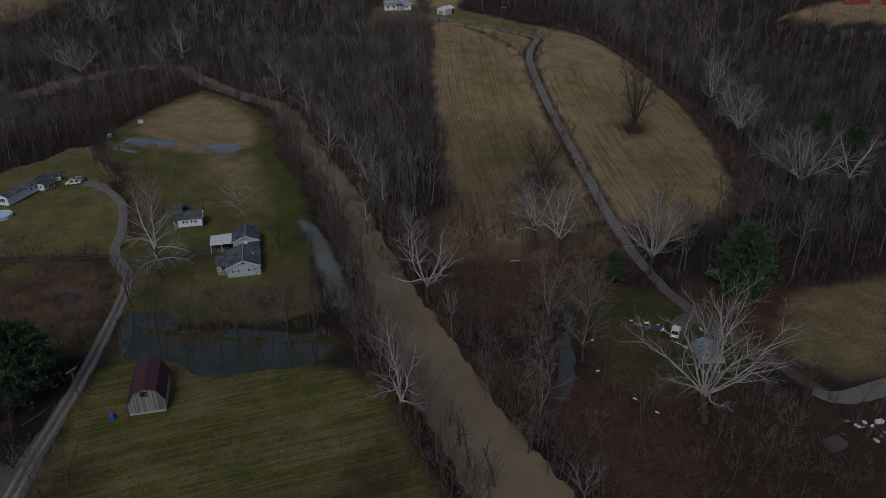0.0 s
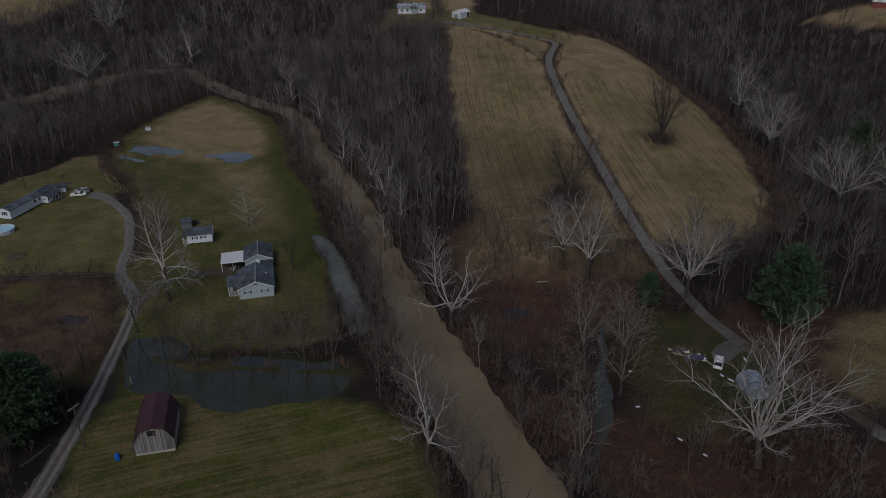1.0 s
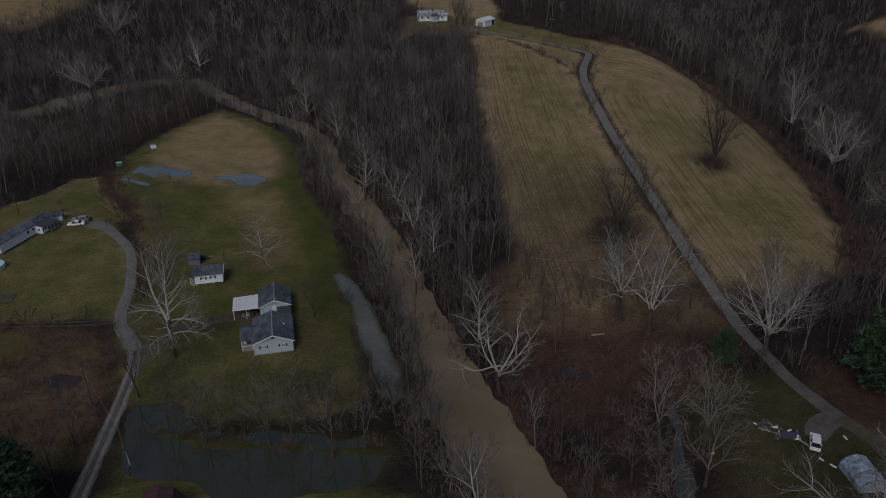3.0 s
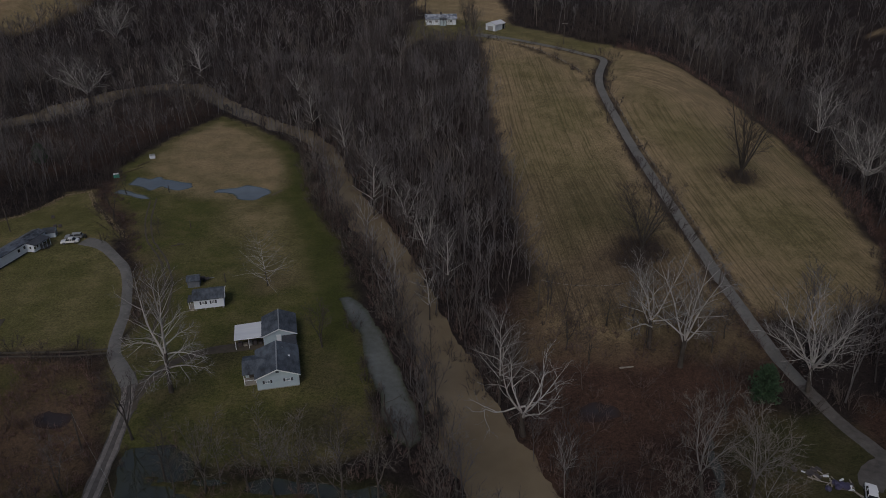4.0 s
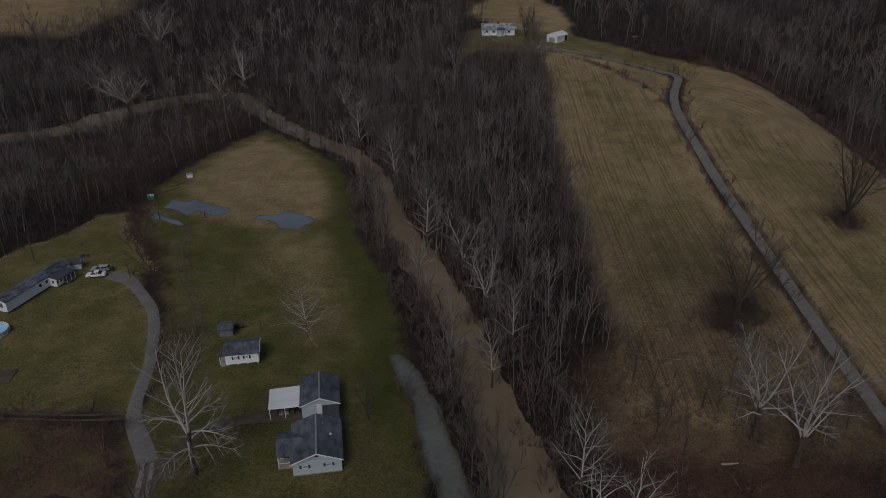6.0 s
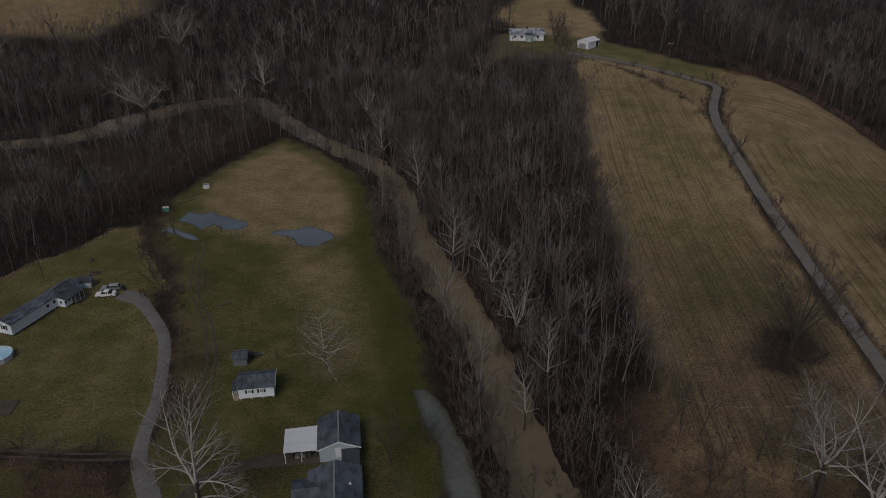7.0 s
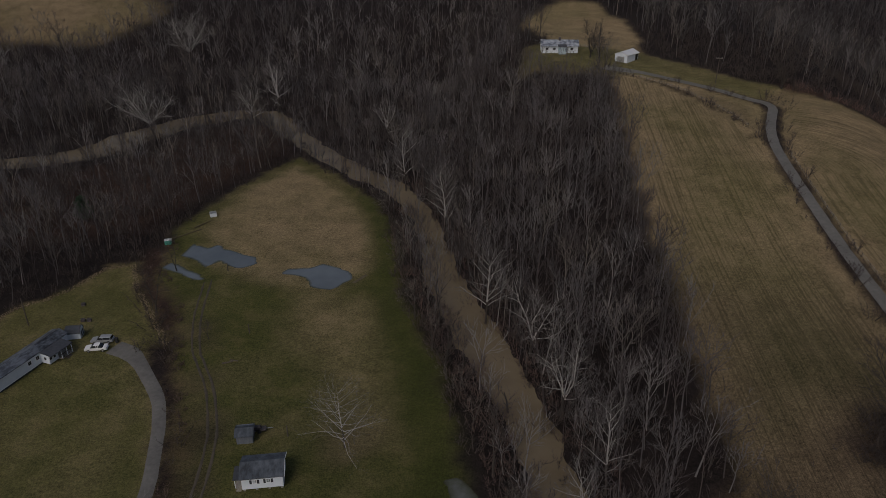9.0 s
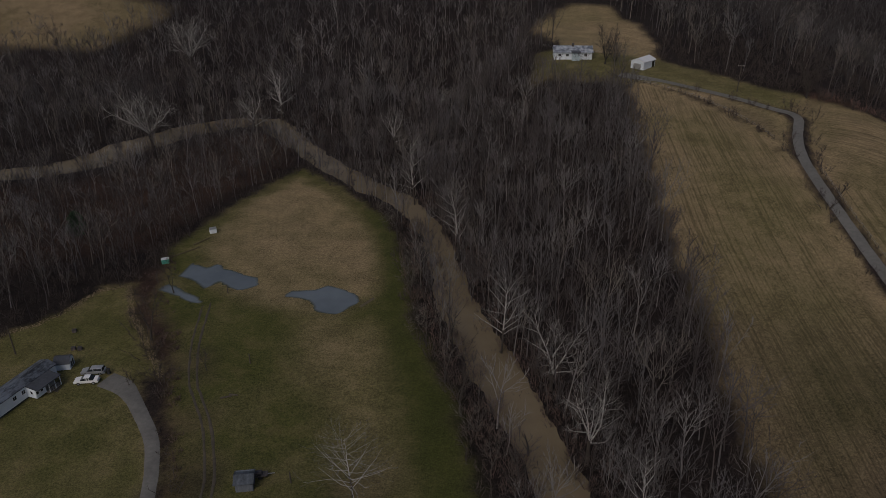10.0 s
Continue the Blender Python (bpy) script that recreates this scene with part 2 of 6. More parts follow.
def ground_material():
    m, n, l, s = mat_new("valley_ground")
    co = n.new("ShaderNodeTexCoord").outputs["Object"]

    def att(name):
        a = n.new("ShaderNodeAttribute")
        a.attribute_name = name
        return a.outputs["Fac"]

    fine = noise_node(n, l, 1.5, 8, 0.85, co)
    grain = noise_node(n, l, 3.2, 5, 0.8, co)
    mid = noise_node(n, l, 0.16, 6, 0.65, co)
    wide = noise_node(n, l, 0.025, 3, 0.55, co)

    def soil(a, b):
        c = mixc(n, l, 0.36, ramp(n, l, fine, [(0.43, a), (0.57, b)]), ramp(n, l, mid, [(0.4, a), (0.6, b)]))
        return mixc(n, l, 0.34, c, ramp(n, l, grain, [(0.45, tuple(0.8 * v for v in a)), (0.57, tuple(1.1 * v for v in b))]))

    # leaf litter with woodland shade already in its tone
    litter = soil(LITTER_SHADE_A, LITTER_SHADE_B)
    red = soil((0.027, 0.015, 0.0115), (0.118, 0.067, 0.046))
    lawn = soil(LAWN_A, LAWN_B)
    straw = soil((0.085, 0.068, 0.03), (0.215, 0.165, 0.08))
    lawn = mixc(n, l, mixfac(n, l, ramp(n, l, mid, [(0.5, (0, 0, 0)), (0.66, (1, 1, 1))]), 0.5), lawn, straw)
    wet = soil((0.034, 0.042, 0.0095), (0.073, 0.083, 0.018))
    hay = soil(HAY_A, HAY_B)
    # mowing streaks that run up the slope
    sep, cmb = n.new("ShaderNodeSeparateXYZ"), n.new("ShaderNodeCombineXYZ")
    l.new(co, sep.inputs[0])
    l.new(att("across"), cmb.inputs[0])
    l.new(sep.outputs[1], cmb.inputs[1])
    streak = noise_node(n, l, 1.0, 4, 0.7, cmb.outputs[0], (1.8, 0.02, 0.0))
    rows = n.new("ShaderNodeMath")
    rows.operation = "MULTIPLY"
    l.new(streak, rows.inputs[0])
    l.new(att("rows"), rows.inputs[1])
    streak = rows.outputs[0]
    mp2 = n.new("ShaderNodeMapping")
    mp2.inputs["Rotation"].default_value = (0, 0, radians(72))
    l.new(co, mp2.inputs["Vector"])
    mown = noise_node(n, l, 1.0, 2, 0.6, mp2.outputs["Vector"], (0.85, 0.04, 0.1))
    swath = n.new("ShaderNodeMath")
    swath.operation = "MULTIPLY"
    l.new(mown, swath.inputs[0])
    l.new(att("swath"), swath.inputs[1])
    hay = mixc(n, l, mixfac(n, l, ramp(n, l, streak, [(0.49, (0, 0, 0)), (0.58, (1, 1, 1))]), 0.55), hay, tuple(0.55 * a + 0.25 * b for a, b in zip(HAY_A, LAWN_A)))
    lawn = mixc(n, l, mixfac(n, l, ramp(n, l, swath.outputs[0], [(0.48, (0, 0, 0)), (0.55, (1, 1, 1))]), 0.9), lawn, straw)
    hay = mixc(n, l, mixfac(n, l, ramp(n, l, wide, [(0.42, (0, 0, 0)), (0.62, (1, 1, 1))]), 0.3), hay, lawn)
    patch = noise_node(n, l, 0.055, 4, 0.6, co)
    lawn = mixc(n, l, mixfac(n, l, ramp(n, l, patch, [(0.47, (0, 0, 0)), (0.6, (1, 1, 1))]), 0.16), lawn, hay)
    lawn = mixc(n, l, mixfac(n, l, ramp(n, l, patch, [(0.38, (1, 1, 1)), (0.5, (0, 0, 0))]), 0.22), lawn, wet)
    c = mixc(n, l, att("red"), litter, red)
    c = mixc(n, l, att("hay"), c, hay)
    c = mixc(n, l, att("lawn"), c, lawn)
    c = mixc(n, l, att("wet"), c, wet)
    l.new(c, s.inputs["Base Color"])
    s.inputs["Roughness"].default_value = 0.95
    s.inputs["Specular IOR Level"].default_value = 0.2
    bump(n, l, s, fine, 1.0, 0.3)
    return m


def mixfac(n, l, a, k):
    t = n.new("ShaderNodeMath")
    t.operation = "MULTIPLY"
    l.new(a, t.inputs[0])
    t.inputs[1].default_value = k
    return t.outputs[0]


M["ground"] = ground_material()


# ---- plan of the valley ----
def poly_sd(px, py, poly):
    """Signed distance to a polygon, negative inside."""
    d = np.full(px.shape, 1e9)
    inside = np.zeros(px.shape, bool)
    k = len(poly)
    for i in range(k):
        ax, ay = poly[i]
        bx, by = poly[(i + 1) % k]
        ex, ey = bx - ax, by - ay
        t = np.clip(((px - ax) * ex + (py - ay) * ey) / (ex * ex + ey * ey + 1e-9), 0, 1)
        d = np.minimum(d, np.hypot(px - ax - t * ex, py - ay - t * ey))
        cross = ((ay > py) != (by > py)) & (px < ex * (py - ay) / (by - ay + 1e-12) + ax)
        inside ^= cross
    return np.where(inside, -d, d)


def line_d(px, py, line):
    """Distance to a polyline whose points carry a half width; returns distance minus half width."""
    d = np.full(px.shape, 1e9)
    for (ax, ay, aw), (bx, by, bw) in zip(line, line[1:]):
        ex, ey = bx - ax, by - ay
        t = np.clip(((px - ax) * ex + (py - ay) * ey) / (ex * ex + ey * ey), 0, 1)
        d = np.minimum(d, np.hypot(px - ax - t * ex, py - ay - t * ey) - (aw + t * (bw - aw)))
    return d


def sstep(a, b, v):
    t = np.clip((v - a) / (b - a), 0, 1)
    return t * t * (3 - 2 * t)


def wobble(x, y, s, seed=0.0):
    """Cheap smooth noise from crossed sines."""
    return (np.sin(x * s + 1.7 * np.sin(y * s * 0.7 + seed)) + np.sin(y * s * 1.3 + seed + 1.3 * np.sin(x * s * 0.9 + 2 * seed))
            + 0.5 * np.sin((x + y) * s * 2.1 + seed) + 0.5 * np.sin((x - y) * s * 1.9 - seed)) / 3


CREEK = [(52, -110, 7.5), (40, -60, 7.5), (31, -10, 7), (26, 25, 7), (22, 55, 7), (17, 84, 6.6), (12, 96, 6.2), (8, 106, 6), (1.2, 127, 6.5), (-3.5, 140, 6.5), (-6.5, 150, 5.5), (-12, 173, 4.2),
         (-19, 204, 3.6), (-23, 217, 3.8), (-32, 240, 4), (-41, 262, 3.6), (-45, 280, 3.4), (-50, 300, 3.2), (-62, 324, 3.2), (-76, 335, 3.8),
         (-95, 357, 3.6), (-116, 385, 4.0), (-130, 405, 5.5), (-146, 403, 7), (-160, 391, 7.5), (-174, 368, 7.5), (-181, 350, 6.5), (-192, 340, 5.5), (-240, 325, 4), (-330, 300, 4)]
SIDE_CREEK = [(36, 146, 0.3), (34.8, 141, 0.8), (33.5, 133, 0.6), (31, 127, 1.2), (30.8, 121, 1.8), (29.5, 116, 1.2), (26.5, 107, 0.7), (22.5, 99, 0.6)]
POOL = [(-63, 126), (-64.8, 136.2), (-65.7, 143.3), (-58.1, 144.2), (-53.1, 136.7), (-44.1, 135.4), (-33.3, 135.6), (-22, 133.8), (-18, 129.5), (-20, 123), (-29.5, 120.6), (-38, 117.7), (-43.8, 118.9), (-49.1, 122.5)]
SLIVER = [(-36, 195.5), (-32.5, 195.8), (-27.4, 189.7), (-24.3, 181.2), (-21.4, 172.4), (-19.2, 164.4), (-16.4, 153.9), (-14.6, 145.5), (-17, 142), (-20.2, 145), (-21.2, 149), (-23.9, 157.4), (-26.8, 169.2), (-30, 179.5), (-33.3, 187.7)]
PUDDLES = [[(-113, 270), (-112, 278), (-107, 276), (-104, 279), (-102, 275), (-91, 272), (-89.5, 267), (-95, 264.5), (-101, 268), (-103, 264), (-107, 268)],
           [(-115, 263), (-114, 266.5), (-107, 262), (-99.5, 258), (-100, 255.5), (-107, 259.5)],
           [(-83, 262), (-82, 265.5), (-76, 266), (-74, 270), (-65, 265.5), (-63.5, 261), (-67.5, 255), (-74, 256.5), (-76, 261)],
           [(14, 152), (17, 155.5), (22, 154), (21, 150.5), (17, 150)],
           [(-88, 152), (-84, 155), (-79, 153), (-80, 150), (-85, 149)]]
LAWN_W = [(-190, 174.5), (-80.5, 174.5), (-81.5, 180), (-83, 188), (-85.5, 196), (-88.7, 205), (-94, 214), (-99, 220.5), (-103, 228), (-98, 228.8), (-107.5, 241.2), (-116, 252.4), (-122.2, 264.6), (-128.3, 262.4),
          (-130.6, 251.9), (-134.2, 244.8), (-139, 240.6), (-141.3, 233), (-190, 200)]
MEADOW = [(-79, 172), (-68, 143), (-40, 138), (-22, 143), (-28, 172), (-35, 205), (-41, 228), (-52, 256), (-57, 281), (-68, 312), (-85, 333),
          (-102, 349), (-115, 313), (-121, 285), (-112, 256), (-101, 244), (-94, 225), (-84, 202), (-78, 185)]
MEADOW_HAY = [(-97, 262), (-70, 252), (-60, 268), (-66, 300), (-84, 326), (-101, 342), (-112, 312), (-113, 288)]
MEADOW_TAN = [(-75, 252), (-56, 250), (-48, 225), (-44, 205), (-52, 200), (-60, 220), (-72, 235)]
WET_STRIP = [(-27, 168), (-36, 172), (-42, 200), (-48, 225), (-57, 252), (-61, 281), (-72, 312), (-78, 322), (-66, 311), (-56, 281), (-51, 256), (-40, 228), (-34, 205)]
BARNYARD = [(-60, -75), (10, -60), (4, 20), (2, 40), (3, 82), (-2, 100), (-5, 112), (-17, 121), (-62, 127), (-64, 115)]
FIELD_W = [(12, 176), (10, 220), (9, 250), (8, 275), (9, 358), (13, 367), (22, 361), (31, 351), (39, 337), (45, 322), (46, 308), (46, 250), (49, 207), (51, 182), (30, 172)]
FIELD_E = [(57, 180), (55, 207), (53, 248), (52, 304), (57, 322), (62, 340), (57, 349), (64, 357), (86, 343), (98, 324), (102, 302), (106, 271), (104, 237), (98, 203), (88, 186), (70, 174)]
TOPYARD = [(-22, 378), (-6, 370), (9, 366), (14, 370), (36, 360), (58, 346), (65, 357), (47, 373), (24, 396), (-10, 408), (-20, 402)]
TOPFIELD = [(-19, 432), (-22, 444), (-18, 454), (-7, 473), (5, 480), (15.5, 476), (18, 460), (25, 446), (26.5, 416), (24, 398), (9, 396), (-10, 408)]
FARFIELD = [(-500, 490), (-330, 493), (-305, 489), (-281, 495), (-259, 491), (-248, 509), (-239, 526), (-238, 551), (-256, 560), (-300, 566), (-400, 600), (-500, 600)]
JUNKYARD = [(35, 140), (46, 150), (58, 150), (66, 135), (70, 122), (62, 112), (48, 108), (38, 114)]
CLEARING = [(77, 119), (84, 114), (96, 114), (135, 115), (152, 138), (122, 154), (94, 147), (81, 133)]
BARN_FRONT = [(-3, 82), (3, 82), (-2, 100), (-5, 100)]
REDFIELD = [(204, 403), (226, 396), (258, 384), (262, 364), (238, 358), (216, 374)]
RED_APPROACH = [(178, 380), (194, 385), (232, 343), (262, 352), (275, 325), (215, 285), (168, 330)]
LANE_BANK = [(14, 368), (22, 362), (31, 352), (39, 338), (46, 320), (50, 322), (54, 335), (52, 344), (36, 358), (22, 368)]
SW_SCRUB = [(-125, -70), (-66, -70), (-68.5, 55), (-68.5, 128), (-125, 128)]
RED_SCRUB = [(4, 128), (24, 120), (40, 104), (48, 96), (44, 85), (30, 82), (25, 100), (12, 118), (2, 140), (8, 168), (25, 172), (45, 160), (50, 150), (34, 142), (28, 148)]
LEFT_SCRUB = [(-120, 170), (-84, 170), (-76, 160), (-70, 140), (-68, 128), (-82, 126), (-120, 130)]
LOW_SCRUB = [(36, -70), (140, -70), (120, 60), (150, 104), (80, 106), (62, 112), (40, 108), (28, 118), (12, 140), (8, 168), (-1, 186), (14, 190), (20, 180), (34, 176), (60, 180), (58, 158), (45, 152), (34, 142), (30, 125)]
LOW_WOOD = [(-215, 318), (-182, 326), (-160, 345), (-150, 378), (-128, 392), (-112, 372), (-108, 350), (-122, 315), (-128, 285), (-160, 270), (-215, 285)]
NECK = [(-97, 229), (-91.6, 216), (-84.5, 202), (-80, 186), (-75, 181), (-80, 199), (-85.2, 212), (-95, 232), (-102, 248), (-109, 258), (-117, 281), (-122, 270), (-121, 265), (-116, 252.8), (-107.5, 241.6)]
ROAD_LOW = [(-63.5, 50, 2.0), (-64.6, 80, 2.2), (-65.1, 89, 2.2), (-65.7, 96, 2.0), (-65.9, 105, 1.6), (-66.1, 113.5, 1.5), (-66.7, 122.6, 1.5), (-67.8, 133, 1.5), (-69, 144.8, 1.4), (-70.3, 154.5, 1.45),
            (-72.2, 161.5, 1.6), (-75.8, 167, 1.7), (-79.2, 172, 1.4), (-81.0, 177.5, 1.25), (-82.1, 183, 1.25), (-83.2, 189, 1.2), (-85.0, 194.5, 1.2), (-87.1, 201, 1.2),
            (-89.8, 207.5, 1.25), (-92.0, 211.4, 1.3), (-97.9, 218.7, 1.4), (-100.9, 222, 1.6), (-104.5, 225, 2.2), (-108.5, 226.6, 2.3)]
ROAD_SPUR = [(125, 116, 2.4), (105, 113, 2.4), (91, 109.8, 2.3), (80.4, 106.8, 2.0), (76, 109, 1.5)]
ROAD_YARD = [(78, 108, 1.4), (74, 116, 1.5), (69, 127, 1.6), (64.2, 137, 1.7)]
ROAD_HILL = [(64.2, 137, 1.7), (60.8, 147, 1.5), (58.5, 158, 1.45), (55, 179.7, 1.45), (53.2, 206.8, 1.45),
             (50.9, 247.7, 1.45), (49.8, 275, 1.45), (49.5, 304, 1.45), (51.5, 320, 1.45), (55.5, 333, 1.45), (57.5, 339, 1.45), (56.5, 343.5, 1.45), (52.5, 346.5, 1.45),
             (45, 353.5, 1.4), (35, 361, 1.4), (22, 370, 1.4), (14, 373.5, 2.5), (8, 376, 2.6)]
TRACK_HOUSE = [(-69.6, 154, 1.1), (-69.3, 162, 1.2), (-66.4, 168.6, 1.2), (-60.8, 172.6, 1.3), (-55, 174.2, 1.5), (-49, 175.6, 1.8)]
TRACK_MEADOW = [(-72.5, 177), (-73.8, 183.5), (-76.1, 196.6), (-78.6, 205.1), (-83.8, 216.4), (-90.5, 227), (-95.5, 240), (-98, 250), (-100, 258)]
LAWN_EDGE = [(-150, 225), (-141.3, 233), (-139, 240.6), (-134.2, 244.8), (-130.6, 251.9), (-128.3, 261), (-122.2, 263.6), (-116, 252.4), (-107.5, 241.2), (-97.9, 228.8)]
YARD_RED = [(33, 142), (44, 132), (50, 116), (60, 112), (50, 104), (36, 112)]
LANE_RED = [(63, 141), (75, 112), (84, 114), (78, 119), (82, 133), (95, 148), (80, 154), (66, 152)]
FIELD_RIM = [(66, 356), (88, 345), (101, 325), (105, 302), (109, 271), (107, 237), (101, 203), (91, 186), (96, 183), (107, 202), (114, 238), (115, 272), (111, 304), (105, 330), (90, 350), (68, 361)]
SPIT = [(-60, 136.4, 0.3), (-55, 134.4, 0.7), (-50, 133.1, 1.3), (-44, 132.4, 0.9), (-38, 131.7, 0.4), (-34, 131.6, 0.7), (-28, 130.6, 0.2), (-20, 130, 0.6)]
LITTER_SPOTS = [(-20, 80, 7), (-12, 76, 8), (-6, 83, 7), (-48, 72, 4), (-72, 172, 5), (-77, 187, 5), (-79.5, 196, 5.5), (-81, 205, 5), (-86, 216, 5), (-57, 90, 5), (-59, 86, 4), (-8, 92, 6), (-12, 84, 6), (-63.5, 159, 6), (-36, 172, 5), (-34, 163, 5), (-53, 201, 5), (-50, 177, 6), (-58, 171, 5), (-80, 200, 5), (-93, 236, 5), (-90, 231, 4), (-76, 190, 4), (-33, 150, 6)]
SOUTH_YARD = [(-66, 144), (-20, 142), (-25, 158), (-45, 153), (-62, 151)]
BRUSH_SPOTS = [(76.6, 241, 5.0), (38.5, 203.7, 6.0), (35, 198, 3.5)]
FIELD_FOOT = [(6, 168), (54, 168), (53, 186), (47, 196), (38, 206), (26, 200), (14, 192), (8, 186)]
FIELD_LOW = [(6, 186), (51, 186), (50, 238), (9, 246)]
OLIVE = [[(19, 205), (17, 260), (19, 338), (30, 342), (40, 312), (42, 250), (43, 212), (32, 212)], [(58, 205), (57, 300), (64, 318), (76, 296), (86, 250), (92, 212), (72, 192)]]
TRACK_WEST = [(-80, 173.5, 1.2), (-90, 172.3, 1.3), (-105, 172.3, 1.2), (-150, 171, 1.2)]

RIDGE_Y = [0, 150, 165, 180, 205, 241, 300, 340, 380, 430, 520, 3000]
RIDGE_H = [0, 0, 1.0, 4.0, 7.0, 11.8, 20.5, 25, 29.5, 33, 36, 36]
CREEK_Y = [0, 84, 106, 140, 173, 204, 240, 262, 280, 300, 324, 360, 3000]
CREEK_X = [30, 24, 14, 3, -8, -15.5, -28, -37.4, -41.5, -46, -56, -62, -62]


def hill(x, y):
    rise = np.interp(y, RIDGE_Y, RIDGE_H)
    foot = np.interp(y, CREEK_Y, CREEK_X) + 3
    crest = 13 - 30 * sstep(345, 392, y)
    left = sstep(0, 1, (x - foot) / np.maximum(crest - foot, 6))
    right = 1 - 0.85 * sstep(72, 140, x)
    z = rise * left * right
    z = z + 30 * np.exp(-(((x - 275) / 90) ** 2 + ((y - 440) / 110) ** 2))
    z = z + 38 * sstep(430, 600, y) * sstep(-110, -300, x) + 26 * sstep(430, 620, y) * (1 - sstep(-90, -250, x)) * (1 - sstep(0, 60, x))
    z = z + 60 * sstep(600, 1500, y) + 50 * sstep(300, 1200, np.abs(x)) + 10 * sstep(160, 240, x) * sstep(120, 320, y)
    return z


def height(x, y):
    x, y = np.asarray(x, float), np.asarray(y, float)
    z = hill(x, y) + 0.12 * wobble(x, y, 0.12, 1.0) + 0.25 * wobble(x, y, 0.045, 2.0)
    w = 1.2 * wobble(x, y, 0.35, 4.0)
    z = z - 1.7 * (1 - sstep(-1.6, 1.9, line_d(x, y, CREEK) + w))
    z = z - 0.9 * (1 - sstep(-0.8, 1.2, line_d(x, y, SIDE_CREEK) + 0.5 * w))
    for p, k in ((POOL, 0.7), (SLIVER, 0.6), *((q, 0.35) for q in PUDDLES)):
        lo, hi = (-4.0, 2.0) if k == 0.7 else (-1.8, 1.0)
        z = z - k * (1 - sstep(lo, hi, poly_sd(x, y, p) + (1.0 if k == 0.7 else 0.6 if k > 0.5 else 0.75) * w))
    z = z + 0.75 * (1 - sstep(-0.4, 1.2, line_d(x, y, SPIT) + 0.5 * w)) * (poly_sd(x, y, POOL) < 2)
    return z


def zat(x, y):
    return float(height(np.array([x]), np.array([y]))[0])


# ---- mesh helpers ----
def link_arrays(name, verts, faces, material, parent=None, label="", smooth=False):
    """One mesh object from arrays of corners and of triangles (or quads)."""
    me = bpy.data.meshes.new(name)
    verts, faces = np.asarray(verts, np.float32), np.asarray(faces, np.int32)
    k = faces.shape[1]
    me.vertices.add(len(verts))
    me.vertices.foreach_set("co", verts.ravel())
    me.loops.add(faces.size)
    me.loops.foreach_set("vertex_index", faces.ravel())
    me.polygons.add(len(faces))
    me.polygons.foreach_set("loop_start", np.arange(0, faces.size, k, dtype=np.int32))
    me.polygons.foreach_set("use_smooth", np.full(len(faces), smooth))
    me.materials.append(material)
    me.update(calc_edges=True)
    ob = new(name, me)
    if parent is not None:
        ob.parent = parent
    if label:
        ob["label"] = label
    return ob


def part(name, bm, material, parent=None, label=""):
    """Link a bmesh as one mesh object under a thing or a part."""
    me = bpy.data.meshes.new(name)
    bmesh.ops.recalc_face_normals(bm, faces=bm.faces)
    bm.to_mesh(me)
    bm.free()
    me.materials.append(material)
    ob = new(name, me)
    if parent is not None:
        ob.parent = parent
    if label:
        ob["label"] = label
    return ob


def thing(name, x, y, yaw, label, category, z=None, group=""):
    e = new(name)
    e.empty_display_size = 0.3
    e.matrix_world = pose(x, y, zat(x, y) if z is None else z, 0, 0, yaw)
    return tagged(e, label, category, group)


def box(bm, x0, x1, y0, y1, z0, z1, bevel=0.0):
    r = bmesh.ops.create_cube(bm, size=1, matrix=Matrix.Translation(((x0 + x1) / 2, (y0 + y1) / 2, (z0 + z1) / 2)) @ Matrix.Diagonal((x1 - x0, y1 - y0, z1 - z0, 1)))
    if bevel:
        es = list({e for v in r["verts"] for e in v.link_edges})
        bmesh.ops.bevel(bm, geom=es, offset=bevel, segments=1, affect="EDGES")
    return bm


def boxed(*a, **k):
    return box(bmesh.new(), *a, **k)


def prism(profile, y0, y1, axis="y"):
    """A profile of (across, up) points swept along y (or along x)."""
    bm = bmesh.new()
    put = (lambda a, b, c: (a, c, b)) if axis == "y" else (lambda a, b, c: (c, a, b))
    f = [bm.verts.new(put(a, b, y0)) for a, b in profile]
    g = [bm.verts.new(put(a, b, y1)) for a, b in profile]
    bm.faces.new(f)
    bm.faces.new(g[::-1])
    for i in range(len(f)):
        j = (i + 1) % len(f)
        bm.faces.new((f[i], g[i], g[j], f[j]))
    return bm


def rod(bm, a, b, r0, r1=None, sides=6):
    a, b = Vector(a), Vector(b)
    d = b - a
    m = Matrix.Translation((a + b) / 2) @ d.to_track_quat("Z", "Y").to_matrix().to_4x4()
    bmesh.ops.create_cone(bm, cap_ends=True, segments=sides, radius1=r0, radius2=r0 if r1 is None else r1, depth=d.length, matrix=m)
    return bm


# ---- the ground: one sheet to the horizon ----
def graded(lo, hi, step, far_lo, far_hi):
    mid = list(np.arange(lo, hi + step / 2, step))
    a, s = [], step
    v = lo
    while v > far_lo:
        s *= 1.075
        v -= s
        a.append(v)
    b, s = [], step
    v = hi
    while v < far_hi:
        s *= 1.075
        v += s
        b.append(v)
    return np.array(a[::-1] + mid + b)


